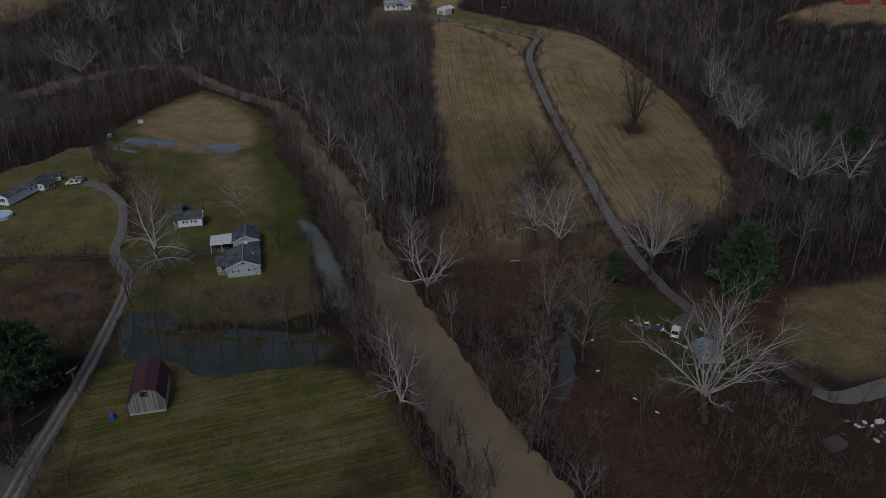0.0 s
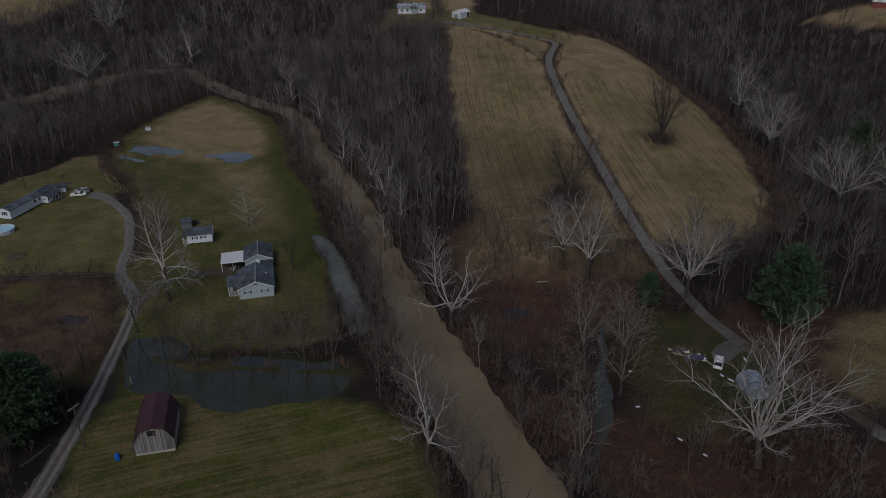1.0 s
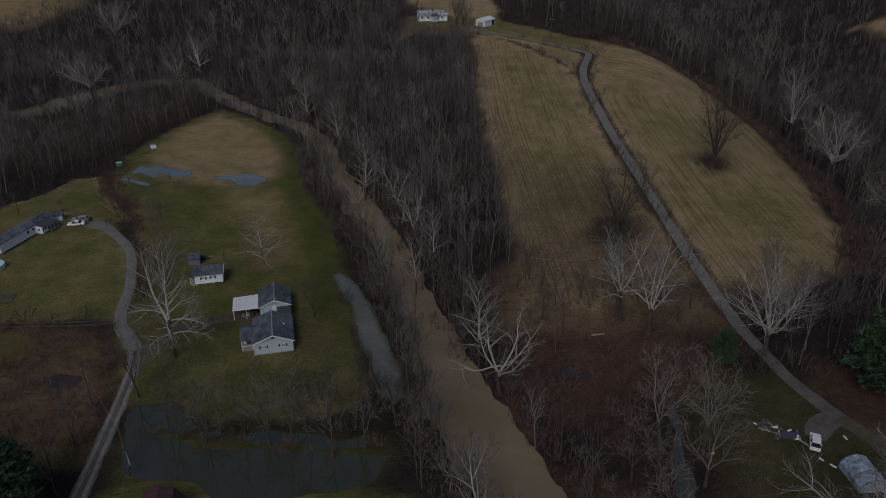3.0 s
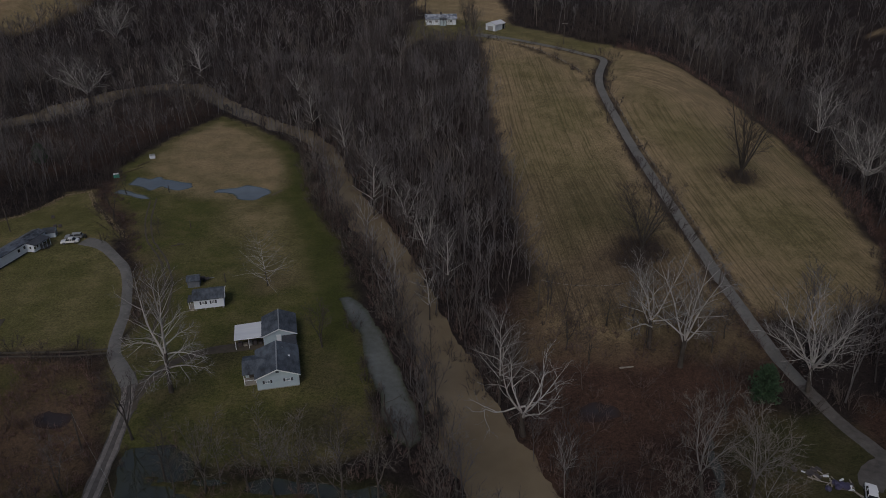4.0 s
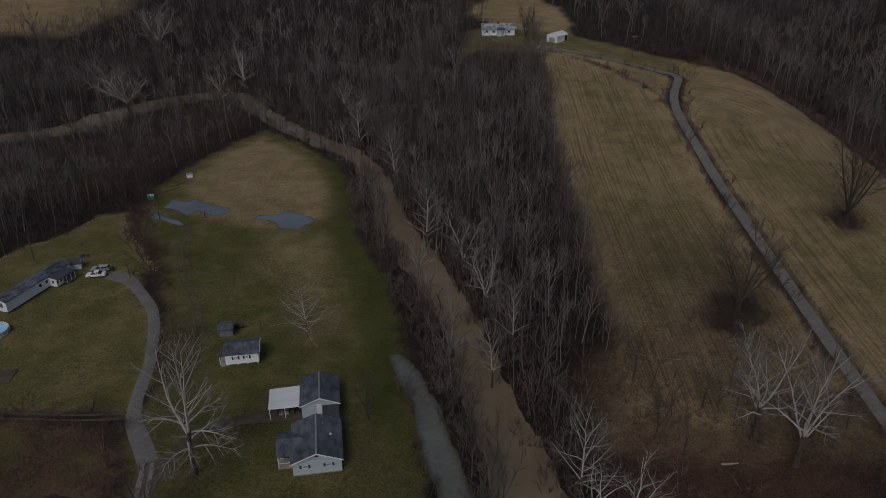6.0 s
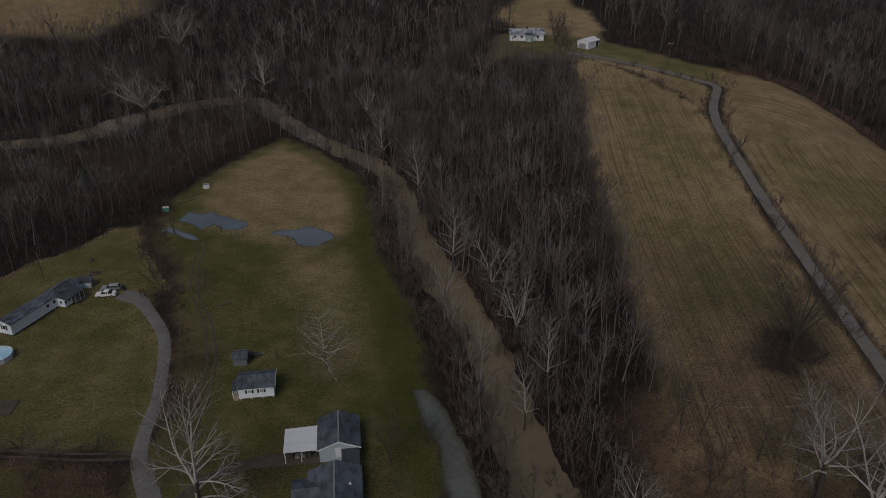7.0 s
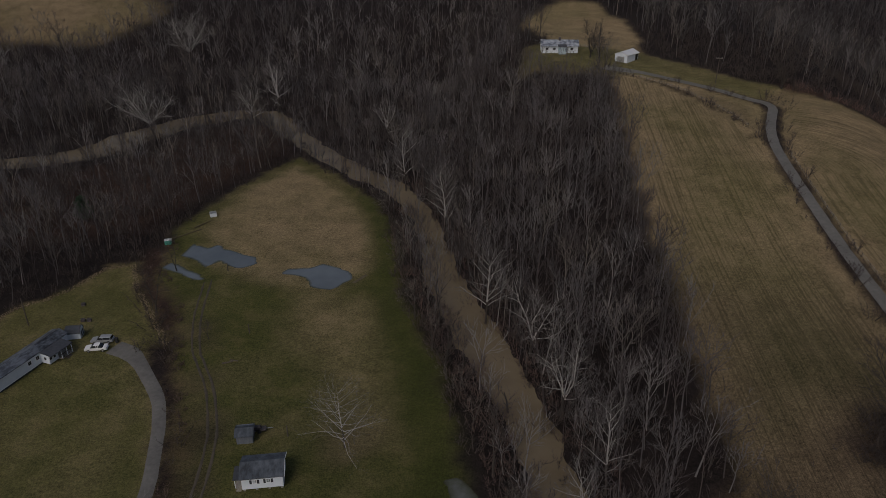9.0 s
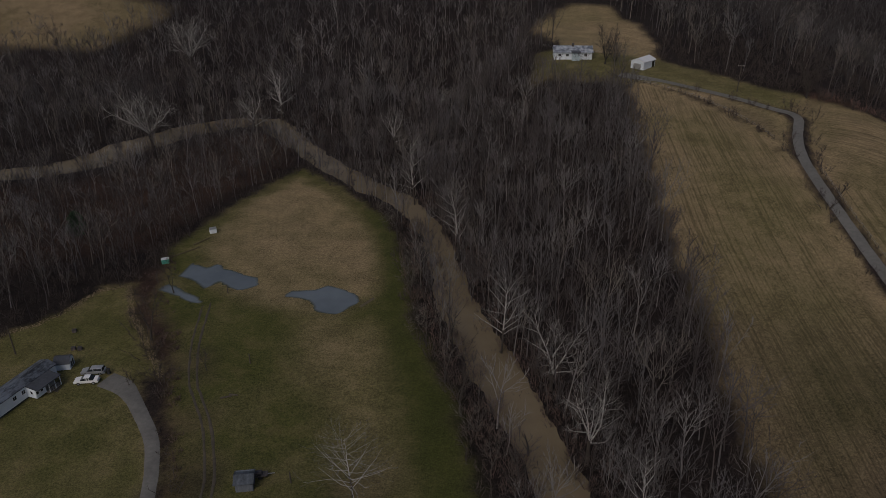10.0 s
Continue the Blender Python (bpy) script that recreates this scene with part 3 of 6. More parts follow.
def build_ground():
    gx, gy = graded(-150, 130, 1.6, -2600, 2600), graded(-60, 400, 1.6, -600, 3600)
    X, Y = np.meshgrid(gx, gy)
    x, y = X.ravel(), Y.ravel()
    z = height(x, y)
    nx, ny = len(gx), len(gy)
    i = np.arange(nx * ny).reshape(ny, nx)
    quads = np.stack([i[:-1, :-1].ravel(), i[:-1, 1:].ravel(), i[1:, 1:].ravel(), i[1:, :-1].ravel()], 1)
    ob = link_arrays("ground", np.stack([x, y, z], 1), quads, M["ground"], smooth=True)
    w = 1.5 * wobble(x, y, 0.25, 7.0) + 1.0 * wobble(x, y, 0.7, 3.0)

    def zone(polys, soft=2.0):
        d = np.full(x.shape, 1e9)
        for p in polys:
            d = np.minimum(d, poly_sd(x, y, p))
        return 1 - sstep(-soft, soft, d + w)

    spots = np.ones(x.shape)
    for bx, by, br in BRUSH_SPOTS:
        spots = spots * (0.25 + 0.75 * sstep(br - 5, br + 6, np.hypot(x - bx, y - by) + 1.6 * w))
    bare = 1 - 0.3 * zone([SOUTH_YARD], 4)
    for bx, by, br in LITTER_SPOTS:
        bare = bare * (1 - 0.4 * (1 - sstep(br - 3, br + 2.5, np.hypot(x - bx, y - by) + w)))
    spots = spots * (1 - 0.3 * zone([FIELD_FOOT], 8)) * (1 - 0.42 * zone([FIELD_LOW], 18))
    lane = (1 - sstep(2.5, 6.0, line_d(x, y, ROAD_HILL))) * sstep(0.6, 2.2, line_d(x, y, ROAD_HILL)) * sstep(180, 200, y)
    lay = {"hay": spots * np.clip(0.8 * lane + zone([FIELD_W, FIELD_E, TOPFIELD, REDFIELD], 2.5) + 0.72 * zone([FARFIELD], 3) + 0.75 * zone([LANE_BANK, TOPYARD], 2) + zone([LAWN_W]) + 0.45 * bare * zone([MEADOW]) + 0.6 * zone([MEADOW_HAY], 5) + 0.6 * zone([MEADOW_TAN], 9) + 0.2 * zone([LEFT_SCRUB], 4) + 0.65 * zone([CLEARING], 3) + 0.6 * zone([FIELD_FOOT], 6), 0, 1),
           "lawn": bare * np.clip(0.8 * zone([LAWN_W]) + zone([BARNYARD]) + 0.3 * spots * zone(OLIVE, 8) + 0.62 * zone([TOPYARD]) + 0.85 * zone([MEADOW]) * (1 - 0.85 * zone([MEADOW_HAY], 5)) * (1 - 0.45 * zone([MEADOW_TAN], 9)) + 0.42 * zone([JUNKYARD], 4) + 0.35 * zone([CLEARING], 3) + 0.55 * zone([POOL], 5) + 0.6 * zone([LEFT_SCRUB], 3) * sstep(0.0, 0.5, wobble(x, y, 0.16, 6.0)), 0, 1),
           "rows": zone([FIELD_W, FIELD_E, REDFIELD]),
           "swath": zone([BARNYARD]),
           "across": np.where((y > 295) & (x > 51), np.hypot(x - 51, y - 295), x - np.interp(y, [170, 207, 248, 275, 295, 330], [55.5, 53, 51, 49.8, 49.5, 49.5])) + 0.5 * wobble(x, y, 0.05, 3.0),
           "wet": 0.8 * zone([WET_STRIP], 3),
           "red": np.clip(zone([RED_SCRUB], 4) + 0.6 * zone([NECK], 3) + zone([LEFT_SCRUB], 3) + 0.6 * zone([LOW_WOOD], 6) + 0.9 * zone([FIELD_RIM], 3) + 0.6 * zone([YARD_RED], 4) + 0.8 * zone([LANE_RED], 3) + 0.5 * zone([LOW_SCRUB], 4) + 0.35 * zone([FIELD_FOOT], 8), 0, 1) * (1 - 0.6 * zone([FIELD_FOOT], 6))}
    for name, v in lay.items():
        at = ob.data.attributes.new(name, "FLOAT", "POINT")
        at.data.foreach_set("value", v.astype(np.float32))
    return tagged(ob, "valley floor and hill of winter grass, stubble and leaf litter", "ground", kind="structure")


ground = build_ground()


def smooth_line(line, step=1.5):
    """Catmull-Rom through the points of a plan line."""
    p = np.array([line[0], *line, line[-1]], float)
    out = []
    for a, b, c, d in zip(p, p[1:], p[2:], p[3:]):
        k = max(2, int(np.hypot(*(c - b)[:2]) / step))
        for t in np.arange(k) / k:
            out.append(0.5 * (2 * b + (c - a) * t + (2 * a - 5 * b + 4 * c - d) * t * t + (3 * b - a - 3 * c + d) * t ** 3))
    out.append(p[-1])
    return np.array(out)


def strip(name, line, material, label, lift=0.06, level=None, extra=0.0, category="road", rough_edge=0.25, step=1.5, across=7):
    q = smooth_line(line, step)
    d = np.gradient(q[:, :2], axis=0)
    d /= np.hypot(d[:, 0], d[:, 1])[:, None]
    nrm = np.stack([-d[:, 1], d[:, 0]], 1)
    rows = []
    for s in np.linspace(-1, 1, across):
        wid = q[:, 2] + extra + rough_edge * wobble(q[:, 0] * (1 + s), q[:, 1], 0.9, s)
        xy = q[:, :2] + nrm * (wid * s)[:, None]
        z = np.full(len(q), level) if level is not None else height(xy[:, 0], xy[:, 1]) + lift * (1 - 0.8 * abs(s) ** 3)
        rows.append(np.column_stack([xy, z]))
    v = np.stack(rows, 1).reshape(-1, 3)
    i = np.arange(len(v)).reshape(len(q), across)
    quads = np.stack([i[:-1, :-1].ravel(), i[:-1, 1:].ravel(), i[1:, 1:].ravel(), i[1:, :-1].ravel()], 1)
    return tagged(link_arrays(name, v, quads, material, smooth=True), label, category, kind="structure")


strip("creek_water", CREEK, M["creek"], "swollen creek of muddy brown water", level=-0.45, extra=3.5, category="water", across=3, step=4)
strip("side_creek_water", SIDE_CREEK, M["backwater"], "dark green backwater in a ditch among trees", level=-0.4, extra=2, category="water", across=3, step=4)
strip("road_low", ROAD_LOW[:12], M["gravel"], "muddy gravel lane with pale wheel tracks", category="road")
for off in (-0.75, 0.75):
    strip("wheel_track", [(x + off, y, 0.46) for x, y, _ in ROAD_LOW[1:11]], M["gravel_pale"], "pale worn wheel track on the gravel lane", category="track", rough_edge=0.15, lift=0.085)
strip("road_south", [(-63.4, 50.4, 2.0), (-62, 20, 2.1), (-62.5, -20, 2.1), (-66, -70, 2.1)], M["gravel"], "muddy gravel lane with pale wheel tracks", category="road")
strip("road_drive", ROAD_LOW[10:], M["asphalt"], "curving grey driveway to the mobile home", category="road", lift=0.14, rough_edge=0.08)
strip("road_foot", ROAD_HILL[:3], M["gravel"], "dark gravel lane at the foot of the hill", category="road", lift=0.12, rough_edge=0.2)
strip("road_hill", ROAD_HILL[2:], M["asphalt"], "narrow grey lane climbing over the hay field", category="road", lift=0.14, rough_edge=0.1)
strip("road_spur", ROAD_SPUR, M["asphalt"], "grey lane at the edge of the clearing", category="road", lift=0.14)
strip("road_pad", [(-63.5, 80, 2.2), (-66, 88, 2.6), (-70, 92.5, 2.6), (-75, 94, 2.4)], M["gravel"], "muddy gravel turning place beside the lane", category="road", lift=0.05, rough_edge=0.6)
strip("yard_pad", [(65, 138, 1.4), (61.5, 136.2, 2.2), (58.5, 133.5, 2.2), (57.5, 131, 1.4)], M["gravel"], "muddy gravel pad beside the van", category="road", lift=0.05, rough_edge=0.5)
strip("track_yard", ROAD_YARD, M["mud"], "dark muddy way past the shelter", category="track")
strip("track_house", TRACK_HOUSE, M["mud"], "brown muddy track to the house", category="track", rough_edge=0.4)
for off in (-0.85, 0.85):
    strip("track_meadow", [(x + off, y, 0.24) for x, y in TRACK_MEADOW], M["mud"], "muddy wheel rut across the meadow", category="track", rough_edge=0.16, lift=0.03)
for off in (-0.75, 0.75):
    strip("track_west", [(x, y + off, 0.3) for x, y, _ in TRACK_WEST], M["mud"], "muddy wheel rut beside the lawn", category="track", rough_edge=0.16, lift=0.05)


def flat_pool(name, poly, level, material, label):
    """A level sheet of water a little larger than its hollow, with the depth below it kept for the material."""
    xs, ys = [p[0] for p in poly], [p[1] for p in poly]
    gx, gy = np.arange(min(xs) - 2, max(xs) + 2.8, 0.8), np.arange(min(ys) - 2, max(ys) + 2.8, 0.8)
    X, Y = np.meshgrid(gx, gy)
    x, y = X.ravel(), Y.ravel()
    i = np.arange(x.size).reshape(X.shape)
    quads = np.stack([i[:-1, :-1].ravel(), i[:-1, 1:].ravel(), i[1:, 1:].ravel(), i[1:, :-1].ravel()], 1)
    quads = quads[(poly_sd(x, y, poly) < 1.9)[quads].any(1)]
    used, back = np.unique(quads, return_inverse=True)
    ob = link_arrays(name, np.stack([x, y, np.full(x.shape, level)], 1)[used], back.reshape(-1, 4), material, smooth=True)
    deep = level - height(x[used], y[used])
    ob.data.attributes.new("deep", "FLOAT", "POINT").data.foreach_set("value", deep.astype(np.float32))
    return tagged(ob, label, "water", kind="structure")


def pool_level(poly, k):
    xs, ys = np.array([p[0] for p in poly]), np.array([p[1] for p in poly])
    return float(np.mean(hill(xs, ys) + 0.12 * wobble(xs, ys, 0.12, 1.0) + 0.25 * wobble(xs, ys, 0.045, 2.0))) - k


flat_pool("flood_pool", POOL, -0.284, M["pond"], "still dark flood water behind the barn")
flat_pool("flood_channel", SLIVER, -0.28, M["flood"], "grey flood water beside the house yard")
for pud in PUDDLES:
    flat_pool("puddle", pud, pool_level(pud, 0.16), M["puddle" if pud[0][1] > 200 else "seep"], "grey puddle reflecting the sky in the grass")


# ---- trees ----
def frame_of(d):
    a = np.array([0, 0, 1.0]) if abs(d[2]) < 0.9 else np.array([1.0, 0, 0])
    u = np.cross(d, a)
    u /= np.linalg.norm(u)
    return u, np.cross(d, u)


def unit(v):
    return v / (np.linalg.norm(v) + 1e-9)


class Sticks:
    """Collects tapered limbs as corners and triangles."""

    def __init__(self):
        self.v, self.f, self.n = [], [], 0

    def limb(self, pts, radii, sides):
        pts = np.asarray(pts)
        base = self.n
        ang = np.arange(sides) * 2 * np.pi / sides
        for i, p in enumerate(pts):
            d = unit(pts[min(i + 1, len(pts) - 1)] - pts[max(i - 1, 0)])
            u, w = frame_of(d)
            self.v.append(p + radii[i] * (np.cos(ang)[:, None] * u + np.sin(ang)[:, None] * w))
        for i in range(len(pts) - 1):
            for s in range(sides):
                a, b = base + i * sides + s, base + i * sides + (s + 1) % sides
                c, e = a + sides, b + sides
                self.f += [(a, b, e), (a, e, c)]
        self.n += sides * len(pts)

    def twig(self, a, b, r, rng, round_=False):
        d = unit(b - a)
        u, w = frame_of(d)
        k = 3 if round_ else 2
        t0 = rng.random() * 6.28
        ring = [a + r * (math.cos(t0 + 6.283 * i / k) * u + math.sin(t0 + 6.283 * i / k) * w) for i in range(k)]
        self.v.append(np.array([*ring, b]))
        n = self.n
        self.f += [(n, n + 1, n + 3), (n + 1, n + 2, n + 3), (n + 2, n, n + 3)] if round_ else [(n, n + 1, n + 2)]
        self.n += k + 1

    def arrays(self):
        return np.concatenate(self.v), np.array(self.f, np.int32)


def curve_limb(rng, p, d, length, bend, up, k):
    pts = [p]
    for _ in range(k):
        d = unit(d + rng.normal(0, bend, 3) + np.array([0, 0, up]))
        pts.append(pts[-1] + d * length / k)
    return pts, d


def grow_tree(seed, h, bole=0.3, leaders=4, flare=0.5, reach=0.34, limbs=9, subs=6, twigs=4, stout=1.0, bend=0.12, low=(), fine=1.0, lift=0.045, droop=0.0, wide=1.1):
    """A bare broadleaf tree: (trunk, limbs, twigs). A bole forks into rising leaders; limbs leave them, curve upwards and split twice."""
    rng = np.random.default_rng(seed)
    trunk, crown, spray = Sticks(), Sticks(), Sticks()
    up = np.array([0, 0, 1.0])
    r0 = 0.0165 * h * stout

    def child(p, al, az, spread, rise):
        u, w = frame_of(al)
        return unit(al + spread * (u * math.cos(az) + w * math.sin(az)) + rise * up)

    def twigged(p, d, ln):
        end = p + d * ln
        spray.twig(p, end, 0.042 * fine, rng)
        for g in range(twigs):
            o = p + d * ln * (0.2 + 0.75 * (g + rng.random()) / twigs)
            e = o + unit(d + rng.normal(0, 0.45, 3) + 0.12 * up) * ln * rng.uniform(0.4, 0.75)
            spray.twig(o, e, 0.027 * fine, rng)

    def limb(p, d, ln, r):
        br, _ = curve_limb(rng, p, d, ln, bend, lift, 4)
        crown.limb(br, r * np.array([1, 0.78, 0.56, 0.36, 0.14]) + 0.008, 3)
        for i in range(subs):
            t = 0.18 + 0.8 * (i + rng.random()) / subs
            k = min(int(t * 4), 3)
            q = br[k] + (br[k + 1] - br[k]) * (t * 4 - k)
            twigged(q, child(q, unit(br[k + 1] - br[k]), 2.4 * i + rng.normal(0, 0.5), 0.85, 0.1), ln * rng.uniform(0.34, 0.56) * (1.15 - 0.5 * t))

    def stem(st, r, t0, n, ln0):
        m = len(st) - 1
        for i in range(n):
            t = t0 + (0.97 - t0) * (i + rng.random()) / n
            k = min(int(t * m), m - 1)
            q = st[k] + (st[k + 1] - st[k]) * (t * m - k)
            f = (t - t0) / (1 - t0)
            d = child(q, unit(st[k + 1] - st[k]), 2.4 * i + rng.normal(0, 0.4), wide * (1.0 - 0.35 * f), 0.06 - droop * (1 - f))
            ln = ln0 * (1 - 0.55 * f ** 1.4) * rng.uniform(0.75, 1.2)
            limb(q, d, ln, min(0.55 * r * (1 - 0.75 * t), 0.0105 * ln + 0.012))

    lean = unit(np.array([rng.normal(0, 0.05), rng.normal(0, 0.05), 1.0]))
    foot = np.array([0, 0, -0.4])
    if leaders == 1:
        st, _ = curve_limb(rng, foot, lean, 0.98 * h, 0.04, 0.04, 8)
        rad = r0 * np.array([1.3, 0.95, 0.84, 0.72, 0.58, 0.44, 0.3, 0.17, 0.06])
        trunk.limb(st[:4], rad[:4], 6)
        crown.limb(st[3:], rad[3:], 5)
        stem(st, r0, bole, limbs * 2, reach * h)
    else:
        base, _ = curve_limb(rng, foot, lean, bole * h, 0.04, 0.04, 3)
        trunk.limb(base, r0 * np.array([1.45, 1.08, 0.95, 0.86]), 7)
        a0 = rng.random() * 6.283
        for i in range(leaders):
            az = a0 + 6.283 * (i + 0.5 * rng.random()) / leaders
            out = flare * (0.2 if i == 0 else rng.uniform(0.75, 1.25))
            p0 = base[-1] if i < 2 else base[-2] + (base[-1] - base[-2]) * rng.uniform(0.35, 1.0)
            st, _ = curve_limb(rng, p0, unit(np.array([math.cos(az) * out, math.sin(az) * out, 1.0])), (0.98 - bole) * h * rng.uniform(0.8, 1.03), bend, lift, 6)
            rl = r0 * (0.62 if leaders < 4 else 0.48)
            crown.limb(st, rl * np.array([1, 0.86, 0.7, 0.54, 0.38, 0.22, 0.07]), 5)
            stem(st, rl, 0.12, limbs, 0.8 * reach * h)
    for ln, az, z0, rise in low:
        st, _ = curve_limb(rng, np.array([0, 0, z0 * h]), unit(np.array([math.cos(az), math.sin(az), rise])), ln * h, 1.25 * bend, 0.06 - 1.2 * droop, 7)
        crown.limb(st, r0 * np.array([0.46, 0.4, 0.34, 0.28, 0.22, 0.16, 0.1, 0.04]), 5)
        stem(st, 0.46 * r0, 0.3, max(4, limbs - 2), 0.45 * ln * h)
    return trunk, crown, spray


def grow_wood_tree(seed, h, spread=0.34, bare=0.34, leaders=4, subs=6, twigs=4, r=0.05):
    """A lighter bare tree for woods, its leaders and twigs all reaching upwards: (trunk, crown)."""
    rng = np.random.default_rng(seed)
    trunk, crown = Sticks(), Sticks()
    up = np.array([0, 0, 1.0])
    st, _ = curve_limb(rng, np.array([0, 0, -0.3]), unit(np.array([rng.normal(0, 0.06), rng.normal(0, 0.06), 1.0])), 0.62 * h, 0.05, 0.04, 2)
    r0 = 0.0088 * h
    trunk.limb(st, [r0 * 1.2, r0 * 0.85, r0 * 0.6], 3)
    for i in range(leaders):
        az = 6.283 * (i + 0.6 * rng.random()) / leaders
        t = 1.0 if i == 0 else rng.uniform(bare / 0.62, 1.0)
        q = st[0] + (st[2] - st[0]) * t if t > 0.5 else st[0] + (st[1] - st[0]) * 2 * t
        out = (0.1 if i == 0 else 1.0) * spread * rng.uniform(0.7, 1.3)
        d0 = unit(np.array([math.cos(az) * out, math.sin(az) * out, 0.75]))
        ln = (h - q[2]) * rng.uniform(0.78, 1.04)
        br, _ = curve_limb(rng, q, d0, ln, 0.1, 0.08, 2)
        crown.limb(br, [r0 * 0.5, r0 * 0.32, 0.012], 3)
        for g in range(subs):
            f = 0.15 + 0.83 * (g + rng.random()) / subs
            k = 0 if f < 0.5 else 1
            o = br[k] + (br[k + 1] - br[k]) * (f * 2 - k)
            al = unit(br[k + 1] - br[k])
            u, w = frame_of(al)
            za = 2.4 * g + rng.normal(0, 0.5)
            ds = unit(al + 0.62 * (u * math.cos(za) + w * math.sin(za)) + 0.15 * up)
            ls = 0.23 * h * (1.1 - 0.55 * f) * rng.uniform(0.75, 1.25)
            crown.twig(o, o + ds * ls, r * 1.25, rng)
            for _ in range(twigs):
                o2 = o + ds * ls * rng.uniform(0.15, 0.9)
                dt = unit(ds + rng.normal(0, 0.3, 3) + 0.25 * up)
                crown.twig(o2, o2 + dt * ls * rng.uniform(0.4, 0.8), r * 0.8, rng)
    return trunk, crown


def grow_pine(seed, h, r, clumps=900):
    """A conifer: trunk and a crown of many small needle sprays on tiers of boughs."""
    rng = np.random.default_rng(seed)
    trunk, crown = Sticks(), Sticks()
    trunk.limb([np.array([0, 0, -0.3]), np.array([0.1, 0, h * 0.5]), np.array([0, 0.1, h * 0.97])], [0.02 * h, 0.012 * h, 0.03], 6)
    boughs = clumps // 14
    for i in range(boughs):
        t = (i + rng.random()) / boughs
        z = h * (0.1 + 0.88 * t)
        reach = r * (1 - t) ** 0.55 * min(1.0, 0.55 + 2.2 * t) * rng.uniform(0.7, 1.12) + 0.3
        az = 2.4 * i + rng.normal(0, 0.3)
        o = np.array([0, 0, z])
        d = unit(np.array([math.cos(az), math.sin(az), 0.12 + 0.5 * t]))
        end = o + d * reach
        trunk.limb([o, end], [0.05, 0.02], 3)
        for g in range(14):
            s = 0.25 + 0.75 * (g + rng.random()) / 14
            c = o + d * reach * s + rng.normal(0, 0.07 * reach + 0.12, 3) * np.array([1, 1, 0.5])
            for k in range(5):
                dt = unit(d * 0.7 + rng.normal(0, 0.6, 3) + np.array([0, 0, 0.25]))
                crown.twig(c, c + dt * rng.uniform(0.55, 1.3), rng.uniform(0.12, 0.24), rng)
    return trunk, crown


def grow_bush(seed, h, stems=9, twigs=7):
    rng = np.random.default_rng(seed)
    st = Sticks()
    for i in range(stems):
        a = rng.random() * 6.283
        o = np.array([math.cos(a), math.sin(a), 0]) * rng.random() * 0.35 * h + np.array([0, 0, -0.1])
        d = unit(np.array([math.cos(a) * rng.uniform(0.1, 0.75), math.sin(a) * rng.uniform(0.1, 0.75), 1.0]))
        ln = h * rng.uniform(0.6, 1.1)
        e = o + d * ln
        st.twig(o, e, 0.05, rng)
        for g in range(twigs):
            q = o + (e - o) * rng.uniform(0.25, 0.9)
            dt = unit(d + rng.normal(0, 0.6, 3))
            st.twig(q, q + dt * ln * rng.uniform(0.2, 0.5), 0.042, rng)
    return st


def tree_thing(name, tc, x, y, yaw, label, mats, scale=1.0, group="", z=None, category="tree"):
    """A tree with its trunk and crown, from shared meshes after the first."""
    e = thing(name, x, y, yaw, label, category, z=z, group=group)
    e.scale = (scale, scale, scale)
    for nm, me in zip(("trunk", "scaffold", "crown"), tc):
        o = new(nm, me)
        o.parent = e
    return e


def tree_meshes(tc, mats):
    out = []
    for nm, s, m in zip(("trunk", "scaffold", "crown"), tc, mats):
        v, f = s.arrays()
        me = bpy.data.meshes.new(nm)
        me.from_pydata(v.tolist(), [], f.tolist())
        me.materials.append(m)
        out.append(me)
    return out


def joined(sticks):
    vs, fs, n = [], [], 0
    for s in sticks:
        v, f = s.arrays()
        vs.append(v)
        fs.append(f + n)
        n += len(v)
    return np.concatenate(vs), np.concatenate(fs)


def scatter_mesh(name, templates, pts, material, label, category, smin=0.8, smax=1.2, seed=1):
    """Many copies of templates at plan points, joined as uncountable stuff."""
    rng = np.random.default_rng(seed)
    pts = np.asarray(pts, float)
    z = height(pts[:, 0], pts[:, 1])
    vs, fs, tone, n = [], [], [], 0
    pick = rng.integers(0, len(templates), len(pts))
    for (x, y), zz, k in zip(pts[:, :2], z, pick):
        v, f = templates[k]
        a, s = rng.random() * 6.283, rng.uniform(smin, smax)
        sx = s * rng.uniform(0.85, 1.15)
        c, q = math.cos(a) * sx, math.sin(a) * sx
        vs.append(np.column_stack([v[:, 0] * c - v[:, 1] * q + x, v[:, 0] * q + v[:, 1] * c + y, v[:, 2] * s + zz]).astype(np.float32))
        fs.append(f + n)
        tone.append(np.full(len(v), rng.random(), np.float32))
        n += len(v)
    ob = link_arrays(name, np.concatenate(vs), np.concatenate(fs), material)
    ob.data.attributes.new("tone", "FLOAT", "POINT").data.foreach_set("value", np.concatenate(tone))
    return tagged(ob, label, category, kind="stuff")


def spread_points(x0, x1, y0, y1, step, keep, seed):
    """A jittered lattice of plan points that pass keep(x, y)."""
    rng = np.random.default_rng(seed)
    gx, gy = np.meshgrid(np.arange(x0, x1, step), np.arange(y0, y1, step))
    x = gx.ravel() + rng.uniform(-0.48, 0.48, gx.size) * step
    y = gy.ravel() + rng.uniform(-0.48, 0.48, gx.size) * step
    ok = keep(x, y, rng)
    return np.column_stack([x[ok], y[ok]])


